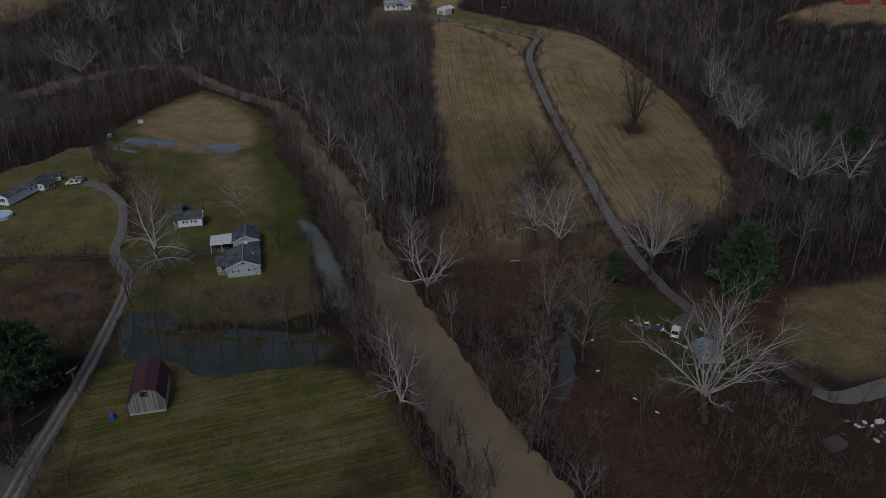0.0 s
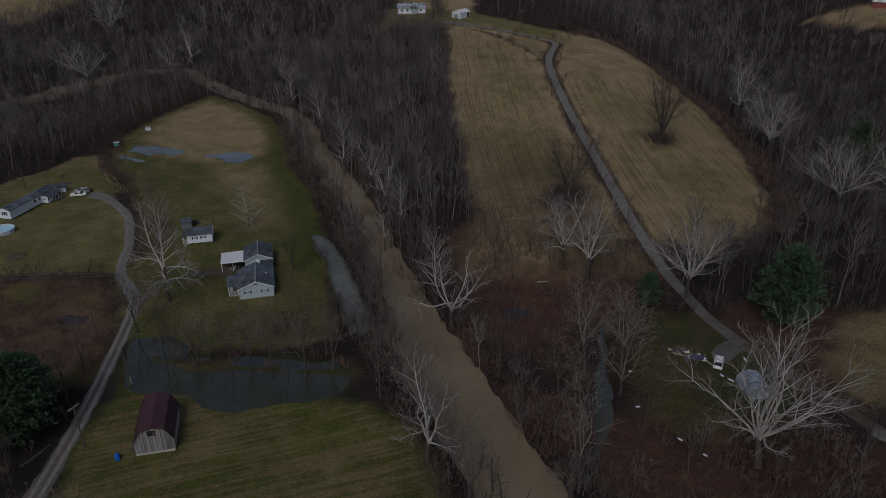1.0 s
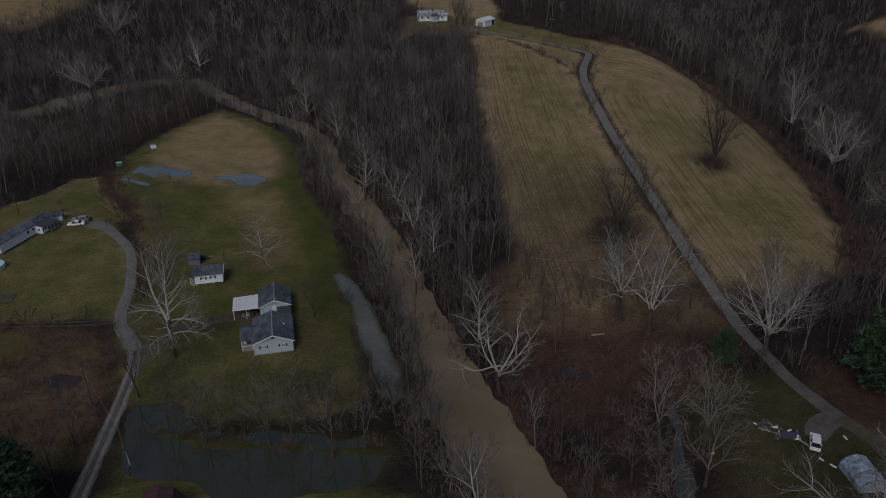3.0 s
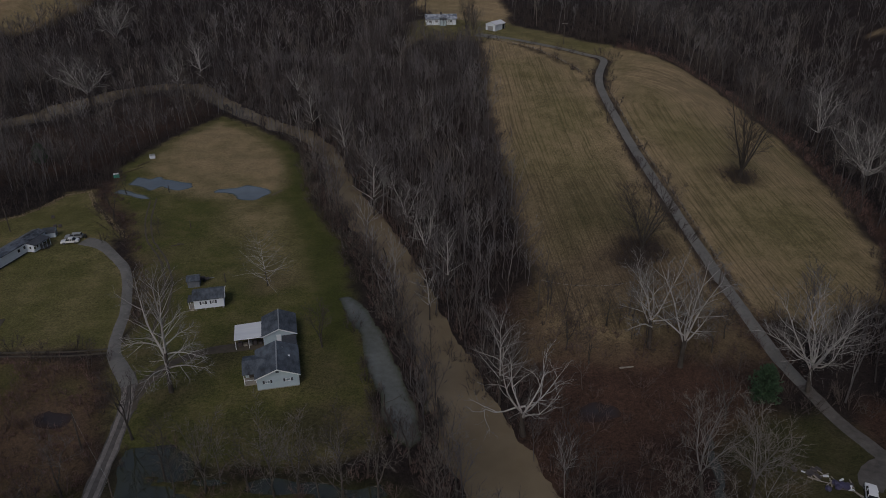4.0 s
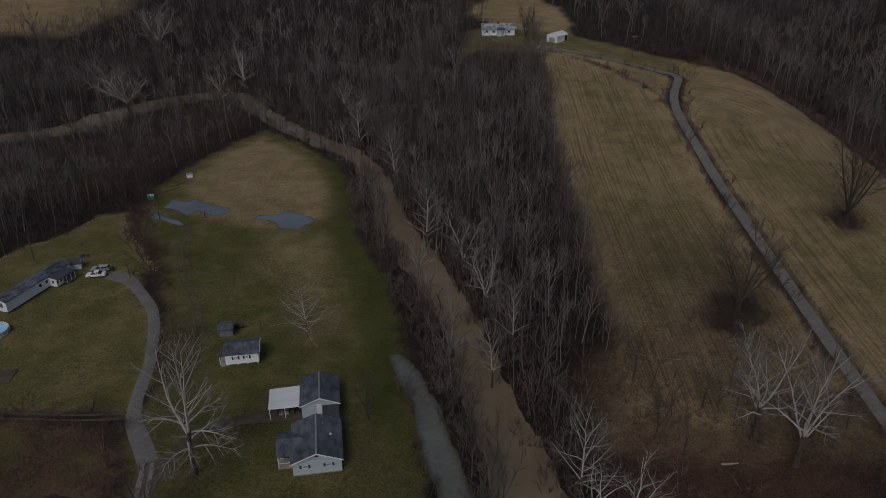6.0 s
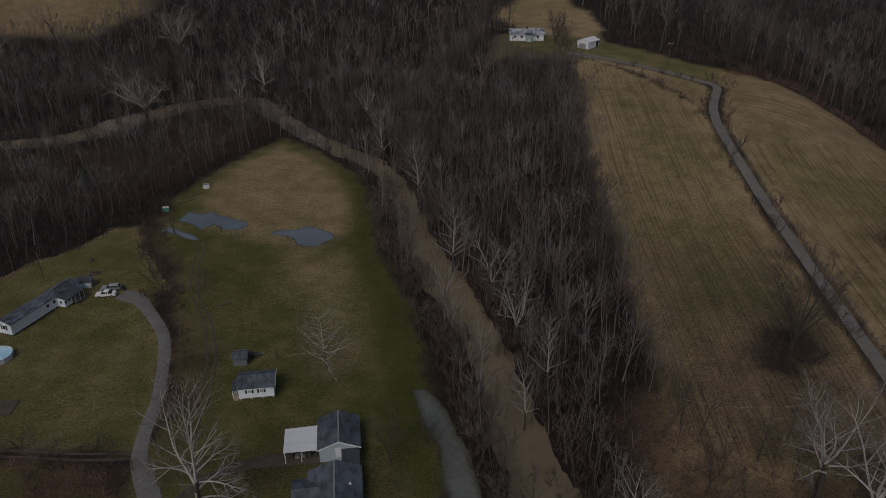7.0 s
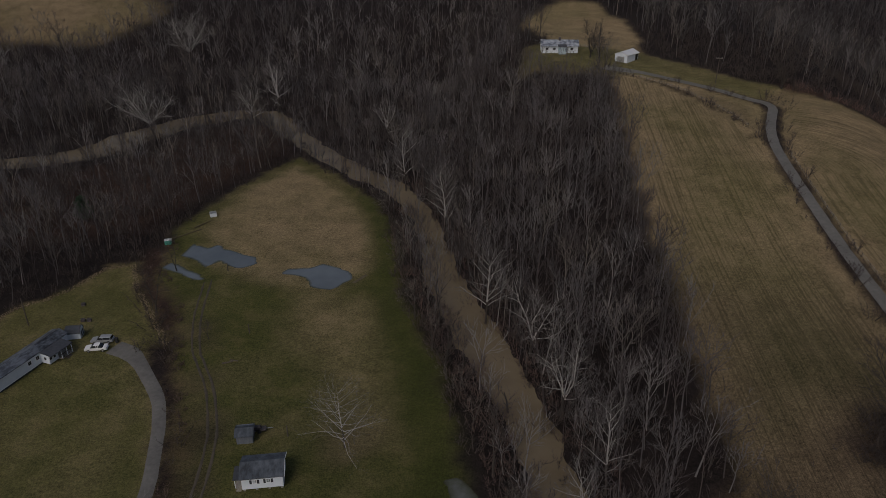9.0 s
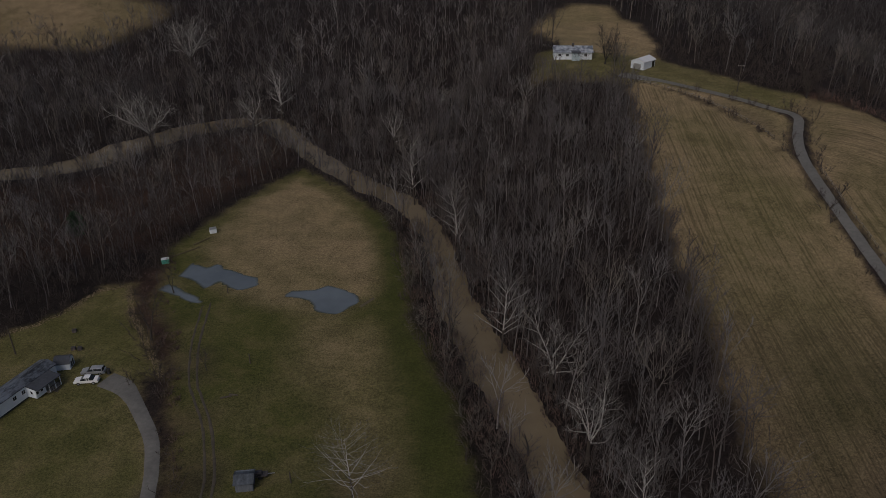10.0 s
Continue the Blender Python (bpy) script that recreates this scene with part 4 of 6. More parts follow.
OPEN = [LAWN_W, MEADOW, BARNYARD, FIELD_W, FIELD_E, TOPYARD, TOPFIELD, FARFIELD, JUNKYARD, CLEARING, REDFIELD, POOL, SLIVER, LEFT_SCRUB, NECK, RED_APPROACH, LANE_BANK, SW_SCRUB, BARN_FRONT]


def gap_to_open(x, y, also=()):
    d = np.minimum(line_d(x, y, CREEK) + 1.0, line_d(x, y, ROAD_HILL) - 1.5)
    d = np.minimum(np.minimum(d, line_d(x, y, ROAD_LOW) - 1), np.minimum(line_d(x, y, ROAD_SPUR), line_d(x, y, ROAD_YARD)))
    for p in (*OPEN, *also):
        d = np.minimum(d, poly_sd(x, y, p))
    return d


def in_sight(x, y):
    return (np.abs(x + 25) < 0.68 * y + 55) & (y > 55)


# ---- buildings ----
def window(parent, u, v, z, w, h, face, shutters=True, panes=2):
    """A framed window on a wall that faces -y ('f'), +y ('b'), -x ('l') or +x ('r') of its building."""
    turn = {"f": 0, "b": 180, "l": -90, "r": 90}[face]
    win = new("window")
    win.parent = parent
    win.matrix_basis = pose(u, v, z, 0, 0, turn)
    fr = bmesh.new()
    t = 0.07
    box(fr, -w / 2, w / 2, -0.06, 0.02, h / 2 - t, h / 2)
    box(fr, -w / 2, w / 2, -0.06, 0.02, -h / 2, -h / 2 + t)
    for sx in (-1, 1):
        box(fr, sx * w / 2 - (t if sx > 0 else 0), sx * w / 2 + (t if sx < 0 else 0), -0.06, 0.02, -h / 2 + t, h / 2 - t)
    part("window_frame", fr, M["trim_white"], win)
    pw = (w - 2 * t) / panes
    for i in range(panes):
        a = -w / 2 + t + i * pw
        part("pane", boxed(a + 0.02, a + pw - 0.02, -0.02, 0.0, -h / 2 + t, h / 2 - t), M["glass_and_shade"], win)
    if shutters:
        for sx in (-1, 1):
            c = sx * (w / 2 + 0.22)
            part("shutter", boxed(c - 0.18, c + 0.18, -0.05, 0.0, -h / 2 - 0.03, h / 2 + 0.03), M["shutter"], win)
    return win


def gable_walls(w0, w1, y0, y1, eave, ridge, base=0.0):
    c = (w0 + w1) / 2
    return prism([(w0, base), (w1, base), (w1, eave), (c, ridge), (w0, eave)], y0, y1)


def roof_slab(a, b, y0, y1, th=0.16):
    """One pitched roof plane between (across, up) points a and b, from y0 to y1."""
    return prism([a, b, (b[0], b[1] + th), (a[0], a[1] + th)], y0, y1)


def lap_lines(parent, w0, w1, y, z0, z1, mat, n):
    """Shallow courses of siding on a front wall."""
    for i in range(n):
        z = z0 + (z1 - z0) * i / n
        part("siding_course", prism([(y - 0.035, z), (y, z), (y, z + (z1 - z0) / n)], w0, w1, "x"), mat, parent)


def house():
    h = thing("house", -42.9, 160.1, 11.7, "pale blue one-storey house with dark grey shingle roofs beside the creek", "house", z=-0.05)
    sb, sh, tw = M["siding_blue"], M["shingle"], M["trim_white"]
    part("foundation", boxed(-4.02, 4.02, -0.03, 9.7, -0.4, 0.16), M["concrete"], h, "grey concrete foundation")
    wall = part("wall", gable_walls(-4, 4, 0, 9.7, 2.85, 4.45, 0.16), sb, h)
    lap_lines(wall, -3.98, 3.98, 0, 0.2, 2.85, sb, 13)
    roof = new("roof")
    roof.parent = h
    part("roof_plane", roof_slab((-4.35, 2.69), (0, 4.45), -0.4, 9.9), sh, roof)
    part("roof_plane", roof_slab((0, 4.45), (4.35, 2.69), -0.4, 9.9), sh, roof)
    part("ridge_cap", boxed(-0.13, 0.13, -0.42, 9.92, 4.56, 4.65), M["steel"], roof, "pale metal ridge cap")
    for sx in (-1, 1):
        part("barge_board", prism([(sx * 4.37, 2.63), (sx * 4.37, 2.85), (0, 4.63), (0, 4.4)], -0.47, -0.41), tw, roof, "white barge board")
    part("roof_vent", boxed(2.2, 2.6, 5.0, 5.4, 3.45, 3.8, 0.05), tw, roof, "small white roof vent")
    pipe = bmesh.new()
    rod(pipe, (1.2, 7.5, 3.9), (1.2, 7.5, 4.55), 0.07, sides=8)
    part("vent_pipe", pipe, M["steel"], roof)
    window(h, -2.0, 0, 1.75, 1.0, 0.62, "f")
    window(h, 1.9, 0, 1.75, 1.0, 0.62, "f")
    part("gable_vent", boxed(-0.3, 0.3, -0.05, 0.01, 3.6, 3.95), M["shutter"], h, "dark louvred gable vent")
    window(h, 4, 3.5, 1.8, 1.0, 1.0, "r", False)
    window(h, 4, 8.2, 1.8, 1.0, 1.0, "r", False)
    # west wing with an open porch at its corner
    part("wing_wall", boxed(-6.3, -4, 4.2, 8.0, 0.1, 2.7), sb, h)
    wing = new("wing_roof")
    wing.parent = h
    part("roof_plane", prism([(1.9, 2.55), (5.0, 3.7), (5.0, 3.85), (1.9, 2.7)], -6.7, -1.2, "x"), sh, wing)
    part("roof_plane", prism([(5.0, 3.7), (8.3, 2.55), (8.3, 2.7), (5.0, 3.85)], -6.7, -1.2, "x"), sh, wing)
    part("porch_deck", boxed(-6.5, -4, 1.9, 4.2, 0.05, 0.35), M["wood_grey"], h, "weathered grey porch deck")
    for px, py in ((-6.4, 2.05), (-4.2, 2.05)):
        part("porch_post", boxed(px - 0.07, px + 0.07, py - 0.07, py + 0.07, 0.35, 2.7), tw, h, "white porch post")
    part("porch_rail", boxed(-6.4, -4.2, 2.0, 2.08, 1.15, 1.22), tw, h)
    part("door", boxed(-5.6, -4.7, 4.12, 4.2, 0.35, 2.35), M["wood_dark"], h, "dark front door under the porch")
    # low link and the rear block
    part("link_wall", boxed(1.3, 3.8, 9.7, 14.5, 0, 2.45), sb, h)
    part("link_roof", prism([(9.7, 2.7), (14.5, 2.5), (14.5, 2.62), (9.7, 2.82)], 1.1, 4.1, "x"), M["shingle_black"], h, "near-flat dark link roof")
    rear = part("rear_wall", gable_walls(-2.65, 4.05, 14.5, 22.1, 3.0, 4.4, 0), sb, h)
    lap_lines(rear, -2.63, 4.03, 14.5, 0.2, 3.1, sb, 13)
    rr = new("rear_roof")
    rr.parent = h
    part("roof_plane", roof_slab((-3.0, 2.86), (0.7, 4.4), 14.1, 22.4), sh, rr)
    part("roof_plane", roof_slab((0.7, 4.4), (4.4, 2.86), 14.1, 22.4), sh, rr)
    part("ridge_cap", boxed(0.58, 0.82, 14.08, 22.42, 4.51, 4.6), M["steel"], rr, "pale metal ridge cap")
    part("barge_board", prism([(-3.02, 2.8), (-3.02, 3.01), (0.7, 4.58), (0.7, 4.35)], 14.03, 14.09), tw, rr, "white barge board")
    part("barge_board", prism([(4.42, 2.8), (4.42, 3.01), (0.7, 4.58), (0.7, 4.35)], 14.03, 14.09), tw, rr, "white barge board")
    part("rear_door", boxed(0.05, 0.95, 14.4, 14.5, 0.9, 2.95), tw, h, "white back door")
    window(h, 2.4, 14.5, 2.2, 1.0, 0.4, "f", False)
    # carport
    cp = new("carport")
    cp.parent = h
    part("carport_roof", prism([(-8.6, 2.55), (-2.9, 2.75), (-2.9, 2.85), (-8.6, 2.65)], 14.9, 20.8), M["metal_white"], cp, "flat white metal carport roof")
    for px in (-8.4, -5.7):
        for py in (15.1, 20.5):
            part("post", boxed(px - 0.06, px + 0.06, py - 0.06, py + 0.06, -0.2, 2.6), tw, cp)
    part("back_panel", boxed(-8.4, -3.1, 20.4, 20.5, -0.1, 2.0), M["wood_dark"], cp, "dark board wall behind the carport")
    rng = random.Random(6)
    for k in range(5):
        a = -8.0 + k * 1.05
        part("stored_box", boxed(a, a + rng.uniform(0.5, 0.9), 16.0, 16.9, -0.1, rng.uniform(0.5, 1.2)), rng.choice([M["wood_grey"], M["junk_dark"], M["steel"]]), cp)
    part("fascia", boxed(-8.6, -2.95, 14.84, 14.9, 2.5, 2.68), tw, cp)
    return h


house()


def cabin():
    c = thing("cabin", -64.1, 189.7, 12.5, "small white cabin with a dark shingle roof and shuttered windows", "cabin", z=0.0)
    sw, sh, tw = M["siding_white"], M["shingle"], M["trim_white"]
    for px in (-3.0, -1.0, 1.0, 3.0):
        for py in (0.25, 4.0):
            part("pier", boxed(px - 0.18, px + 0.18, py - 0.18, py + 0.18, -0.4, 0.6), M["concrete"], c)
    wall = part("wall", prism([(0, 0.5), (4.9, 0.5), (4.9, 2.95), (2.45, 3.95), (0, 2.95)], -3.3, 3.3, "x"), sw, c)
    lap_lines(wall, -3.28, 3.28, 0, 0.55, 2.9, sw, 11)
    part("roof_plane", prism([(-0.35, 2.8), (2.45, 3.95), (2.45, 4.1), (-0.35, 2.95)], -3.6, 3.6, "x"), sh, c)
    part("roof_plane", prism([(2.45, 3.95), (5.25, 2.8), (5.25, 2.95), (2.45, 4.1)], -3.6, 3.6, "x"), sh, c)
    part("barge_board", prism([(-0.36, 2.76), (2.45, 3.92), (5.26, 2.76), (5.26, 2.98), (2.45, 4.14), (-0.36, 2.98)], 3.61, 3.66, "x"), tw, c, "white barge board")
    for u in (-1.25, 0.95):
        window(c, u, 0, 1.95, 0.75, 0.75, "f")
    part("porch_roof", prism([(0.3, 2.25), (3.2, 2.55), (3.2, 2.65), (0.3, 2.35)], -4.7, -3.3, "x"), M["shingle_black"], c)
    part("porch_deck", boxed(-4.5, -3.3, 0.5, 3.0, 0.3, 0.5), M["wood_grey"], c)
    for py in (0.55, 2.95):
        part("porch_post", boxed(-4.5, -4.38, py - 0.06, py + 0.06, 0.5, 2.35), tw, c)
    part("porch_step", boxed(-4.3, -3.5, 0.1, 0.5, -0.1, 0.25), M["wood_grey"], c)


cabin()


def small_shed():
    s = thing("garden_shed", -70.7, 200.0, 12.5, "little weathered grey shed with a dark tin roof", "shed", z=0.0)
    part("wall", prism([(0, 0), (2.6, 0), (2.6, 2.3), (0, 1.9)], -1.4, 1.4, "x"), M["board_blue"], s)
    part("roof", prism([(-0.4, 1.85), (1.3, 2.55), (2.9, 2.0), (2.9, 2.1), (1.3, 2.67), (-0.4, 1.97)], -1.65, 1.65, "x"), M["shingle"], s)
    part("door", boxed(-0.4, 0.4, -0.04, 0.01, 0.1, 1.75), M["board_blue"], s)
    t = thing("scrap_trailer", -69.2, 203.6, 15, "dark loaded trailer parked behind the shed", "trailer")
    part("bed", boxed(-1.2, 1.2, -0.6, 0.6, 0.45, 0.65), M["junk_dark"], t)
    part("load", boxed(-0.9, 0.3, -0.45, 0.45, 0.65, 1.2, 0.12), M["junk_dark"], t)
    part("drawbar", boxed(1.2, 2.4, -0.06, 0.06, 0.45, 0.55), M["steel"], t)
    for sy in (-0.62, 0.62):
        b = bmesh.new()
        rod(b, (0, sy - 0.1, 0.35), (0, sy + 0.1, 0.35), 0.35, sides=12)
        part("wheel", b, M["tyre"], t)
    b = thing("white_bucket", -70.9, 203.3, 0, "small white bucket by the trailer", "bucket")
    bb = bmesh.new()
    bmesh.ops.create_cone(bb, cap_ends=True, segments=12, radius1=0.25, radius2=0.32, depth=0.6, matrix=Matrix.Translation((0, 0, 0.3)))
    part("body", bb, M["trim_white"], b)


small_shed()


def barn():
    b = thing("barn", -49.8, 107.6, 11.7, "weathered grey board barn with a maroon gambrel metal roof", "barn", z=0.0)
    W, L = 3.15, 9.3
    prof = [(-W, 0), (W, 0), (W, 3.0), (2.05, 5.0), (0, 5.65), (-2.05, 5.0), (-W, 3.0)]
    inner = [(x * 0.975, z * 0.985) for x, z in prof]
    part("wall", prism(inner, 0.05, L - 0.05), M["wood_dark"], b, "dark timber behind the boards")

    def top(x):
        a = abs(x)
        return 5.65 - 0.317 * a if a < 2.05 else 5.0 - (a - 2.05) * 1.818

    rng = random.Random(4)
    front = new("front_wall")
    front.parent = b
    n = 30
    for i in range(n):
        x0 = -W + 2 * W * i / n
        x1 = x0 + 2 * W / n - 0.025
        lo, d = 0.44 + rng.uniform(0, 0.05), rng.uniform(0, 0.03)
        zt = min(top(x0), top(x1)) - 0.03
        spans = [(lo, zt)]
        if -0.75 < (x0 + x1) / 2 < 0.65:
            spans = [(lo, 3.75), (4.85, zt)]
        for za, zb in spans:
            part("board", boxed(x0, x1, -0.02 - d, 0.05, za, zb), M["barn_board"], front)
    # no hollow behind: a dark sheet paints the shade within the hatch
    part("loft_opening", boxed(-0.75, 0.65, 0.0, 0.045, 3.75, 4.85), M["glass_and_shade"], front, "dark panel standing for the shade in the open loft hatch")
    part("loft_door", boxed(0.05, 0.68, -0.09, -0.03, 3.95, 4.5), M["wood_dark"], front)
    part("skirt_board", boxed(-W, W, -0.07, 0.04, -0.1, 0.42), M["barn_base"], front, "peeling white skirt board")
    east = new("east_wall")
    east.parent = b
    for i in range(40):
        y0 = L * i / 40
        part("board", boxed(W - 0.08, W + 0.02 + rng.uniform(0, 0.03), y0, y0 + L / 40 - 0.025, 0.05, 2.95), M["barn_base"], east)
    roof = new("roof")
    roof.parent = b
    pts = [(-W - 0.25, 2.75), (-2.1, 5.02), (0, 5.68), (2.1, 5.02), (W + 0.25, 2.75)]
    for a, c in zip(pts, pts[1:]):
        pl = part("roof_plane", roof_slab(a, c, -0.4, L + 0.3, 0.09), M["maroon"], roof)
        for k in range(12):
            y = -0.35 + (L + 0.6) * k / 11
            part("roof_seam", prism([(a[0], a[1] + 0.09), (c[0], c[1] + 0.09), (c[0], c[1] + 0.13), (a[0], a[1] + 0.13)], y, y + 0.05), M["maroon"], pl)
    part("lean_to", prism([(-W - 1.1, 0.9), (-W, 1.3), (-W, 1.4), (-W - 1.1, 1.0)], 0.6, 2.2), M["wood_dark"], b, "small dark lean-to")
    part("lean_to_wall", boxed(-W - 1.0, -W, 0.7, 2.1, 0, 1.0), M["wood_dark"], b)
    bar = thing("blue_barrel", -55.7, 105.9, 92, "bright blue plastic barrel lying beside the barn", "barrel")
    bm = bmesh.new()
    rod(bm, (-0.15, -0.1, 0.4), (1.0, 0.35, 0.45), 0.42, sides=16)
    part("body", bm, M["blue_plastic"], bar)
    bm = bmesh.new()
    for k in (0.25, 0.6):
        p = Vector((-0.15, -0.1, 0.4)).lerp(Vector((1.0, 0.35, 0.45)), k)
        rod(bm, p, p + Vector((0.05, 0.02, 0.0)), 0.45, sides=16)
    part("hoop", bm, M["blue_plastic"], bar)


barn()


def mobile_home():
    # long axis runs along y of the thing
    yaw = -13.8
    m = thing("mobile_home", -123.4, 207.3, yaw, "long white single-wide mobile home with a mottled shingle roof", "mobile home", z=0.0)
    sw, tw = M["siding_white"], M["trim_white"]
    L, W = 20.2, 3.8
    part("skirting", boxed(-W + 0.04, -0.04, 0.04, L - 0.04, -0.3, 0.45), M["shutter"], m, "dark skirting")
    part("wall", gable_walls(-W, 0, 0, L, 2.95, 3.6, 0.4), sw, m)
    part("belt_trim", boxed(-0.02, 0.03, 0, L, 0.4, 0.62), tw, m)
    part("roof_plane", roof_slab((-W - 0.3, 2.86), (-W / 2, 3.6), -0.3, L + 0.2), M["shingle_pale"], m)
    part("roof_plane", roof_slab((-W / 2, 3.6), (0.2, 2.88), -0.3, L + 0.2), M["shingle_pale"], m)
    for v in (10.2, 12.2):
        window(m, 0, v, 1.95, 0.9, 0.95, "r", False)
    window(m, -W / 2, 0, 2.0, 0.9, 1.1, "f")
    part("gable_trim", prism([(-W - 0.3, 2.8), (-W / 2, 3.56), (0.3, 2.8), (0.3, 3.0), (-W / 2, 3.78), (-W - 0.3, 3.0)], -0.36, -0.3), tw, m)
    # enclosed porch near the far end
    pr = new("porch")
    pr.parent = m
    part("porch_wall", boxed(0.03, 2.2, 12.9, 15.2, 0.4, 2.5), sw, pr)
    part("porch_roof", prism([(0.0, 2.85), (3.2, 2.45), (3.2, 2.56), (0.0, 2.97)], 12.7, 18.4), M["shingle_black"], pr, "dark shingle porch roof")
    part("porch_deck", boxed(0.03, 3.0, 15.2, 18.2, 0.3, 0.5), M["wood_grey"], pr)
    for py in (15.4, 16.8, 18.1):
        part("post", boxed(2.9, 3.02, py - 0.06, py + 0.06, 0.3, 2.5), tw, pr)
    for py in (13.3, 14.3):
        window(pr, 2.2, py, 1.6, 0.7, 0.8, "r", False, 1)
    window(pr, 1.2, 12.9, 1.6, 0.7, 0.8, "f", False, 1)
    for i in range(7):
        part("baluster", boxed(2.95, 3.0, 15.4 + i * 0.45, 15.46 + i * 0.45, 0.5, 1.35), M["wood_dark"], pr)
    part("handrail", boxed(2.92, 3.04, 15.2, 18.2, 1.35, 1.43), M["wood_dark"], pr)
    for k in range(3):
        part("step", boxed(3.0 + k * 0.3, 3.3 + k * 0.3, 16.0, 17.4, 0.0, 0.33 - 0.1 * k), M["wood_dark"], pr)
    s = thing("barn_shed", -119.0, 230.1, -13.8 - 62, "white shed with a dark gambrel roof beside the mobile home", "shed", z=0.0)
    prof = [(-1.3, 0.1), (1.3, 0.1), (1.3, 1.6), (0.9, 2.3), (0, 2.65), (-0.9, 2.3), (-1.3, 1.6)]
    part("wall", prism(prof, -1.5, 1.5), sw, s)
    pts = [(-1.42, 1.52), (-0.95, 2.33), (0, 2.7), (0.95, 2.33), (1.42, 1.52)]
    for a, c in zip(pts, pts[1:]):
        part("roof_plane", roof_slab(a, c, -1.6, 1.6, 0.07), M["shingle_black"], s)
    for sx in (-0.45, 0.45):
        part("door", boxed(sx - 0.4, sx + 0.4, 1.5, 1.56, 0.2, 1.9), tw, s)
        part("door_trim", boxed(sx - 0.3, sx + 0.3, 1.56, 1.59, 0.4, 1.7), M["shutter"], s)


mobile_home()


def swimming_pool():
    p = thing("round_pool", -121.6, 199.0, 0, "round above-ground swimming pool with a pale blue wall", "swimming pool", z=0.05)
    bm = bmesh.new()
    r, n = 3.0, 32
    rings = [(r, 0.0), (r, 1.2), (r - 0.12, 1.2), (r - 0.12, 0.15)]
    vs = [[bm.verts.new((a * math.cos(6.283185 * i / n), a * math.sin(6.283185 * i / n), z)) for i in range(n)] for a, z in rings]
    for a, b in zip(vs, vs[1:]):
        for i in range(n):
            bm.faces.new((a[i], a[(i + 1) % n], b[(i + 1) % n], b[i]))
    part("wall", bm, M["siding_blue"], p, "white and blue pool wall")
    bm = bmesh.new()
    bmesh.ops.create_cone(bm, cap_ends=True, segments=32, radius1=r - 0.13, radius2=r - 0.13, depth=0.5, matrix=Matrix.Translation((0, 0, 0.5)))
    part("cover", bm, M["pool_blue"], p, "pale blue winter cover")
    for i in range(10):
        a = 6.283 * i / 10
        bm = bmesh.new()
        rod(bm, ((r + 0.05) * math.cos(a), (r + 0.05) * math.sin(a), 0), ((r + 0.05) * math.cos(a), (r + 0.05) * math.sin(a), 1.22), 0.06)
        part("upright", bm, M["trim_white"], p)
    bm = bmesh.new()
    for i in range(n):
        a, b = 6.283185 * i / n, 6.283185 * (i + 1) / n
        rod(bm, (r * math.cos(a), r * math.sin(a), 1.22), (r * math.cos(b), r * math.sin(b), 1.22), 0.07, sides=4)
    part("rim", bm, M["trim_white"], p)


swimming_pool()


def car(x, y, yaw, paint, label, wagon=False, name="car", length=4.6, width=1.8, tall=1.45):
    c = thing(name, x, y, yaw, label, name, group="parked cars")
    h, l = width / 2, length / 2
    low = [(-l, 0.35), (l, 0.35), (l, 0.75), (l - 0.15, 0.9), (0.9, 0.98), (-l + 0.1, 1.0), (-l, 0.9)]
    bm = prism(low, -h, h)
    for v in bm.verts:
        v.co = Vector((v.co.x, v.co.y * (0.94 if abs(v.co.x) > l - 0.2 else 1.0), v.co.z))
    bmesh.ops.bevel(bm, geom=list(bm.edges), offset=0.07, segments=2, affect="EDGES")
    part("body", bm, paint, c)
    back = -l + 0.15 if wagon else -l + 0.75
    cab = [(back, 0.97), (1.05, 0.97), (0.35, tall), (back + (0.2 if wagon else 0.7), tall)]
    bm = prism(cab, -h + 0.1, h - 0.1)
    for v in bm.verts:
        if v.co.z > 1.2:
            v.co.y *= 0.82
    part("cabin_glass", bm, M["glass_and_shade"], c, "dark car glass")
    bm = boxed(back + (0.22 if wagon else 0.72), 0.36, -h * 0.74, h * 0.74, tall - 0.03, tall + 0.04, 0.03)
    part("roof_panel", bm, paint, c)
    for xx in (back + (0.25 if wagon else 0.9), -0.25):
        for sy in (-1, 1):
            part("pillar", boxed(xx - 0.05, xx + 0.05, sy * (h - 0.17) - 0.06, sy * (h - 0.17) + 0.06, 0.97, tall), paint, c)
    for xx in (-l + 0.85, l - 0.9):
        for sy in (-1, 1):
            bm = bmesh.new()
            rod(bm, (xx, sy * (h - 0.2), 0.33), (xx, sy * (h + 0.01), 0.33), 0.33, sides=16)
            w = part("wheel", bm, M["tyre"], c)
            bm = bmesh.new()
            rod(bm, (xx, sy * (h + 0.01), 0.33), (xx, sy * (h + 0.03), 0.33), 0.19, sides=12)
            part("rim", bm, M["steel"], w)
    for sy in (-1, 1):
        part("headlight", boxed(l - 0.06, l + 0.01, sy * (h - 0.35) - 0.17, sy * (h - 0.35) + 0.17, 0.62, 0.76), M["trim_white"], c)
        part("tail_light", boxed(-l - 0.01, -l + 0.06, sy * (h - 0.32) - 0.15, sy * (h - 0.32) + 0.15, 0.68, 0.84), M["red_paint"], c)
    part("bumper", boxed(-l - 0.05, -l + 0.05, -h * 0.9, h * 0.9, 0.38, 0.58, 0.03), paint, c)
    return c


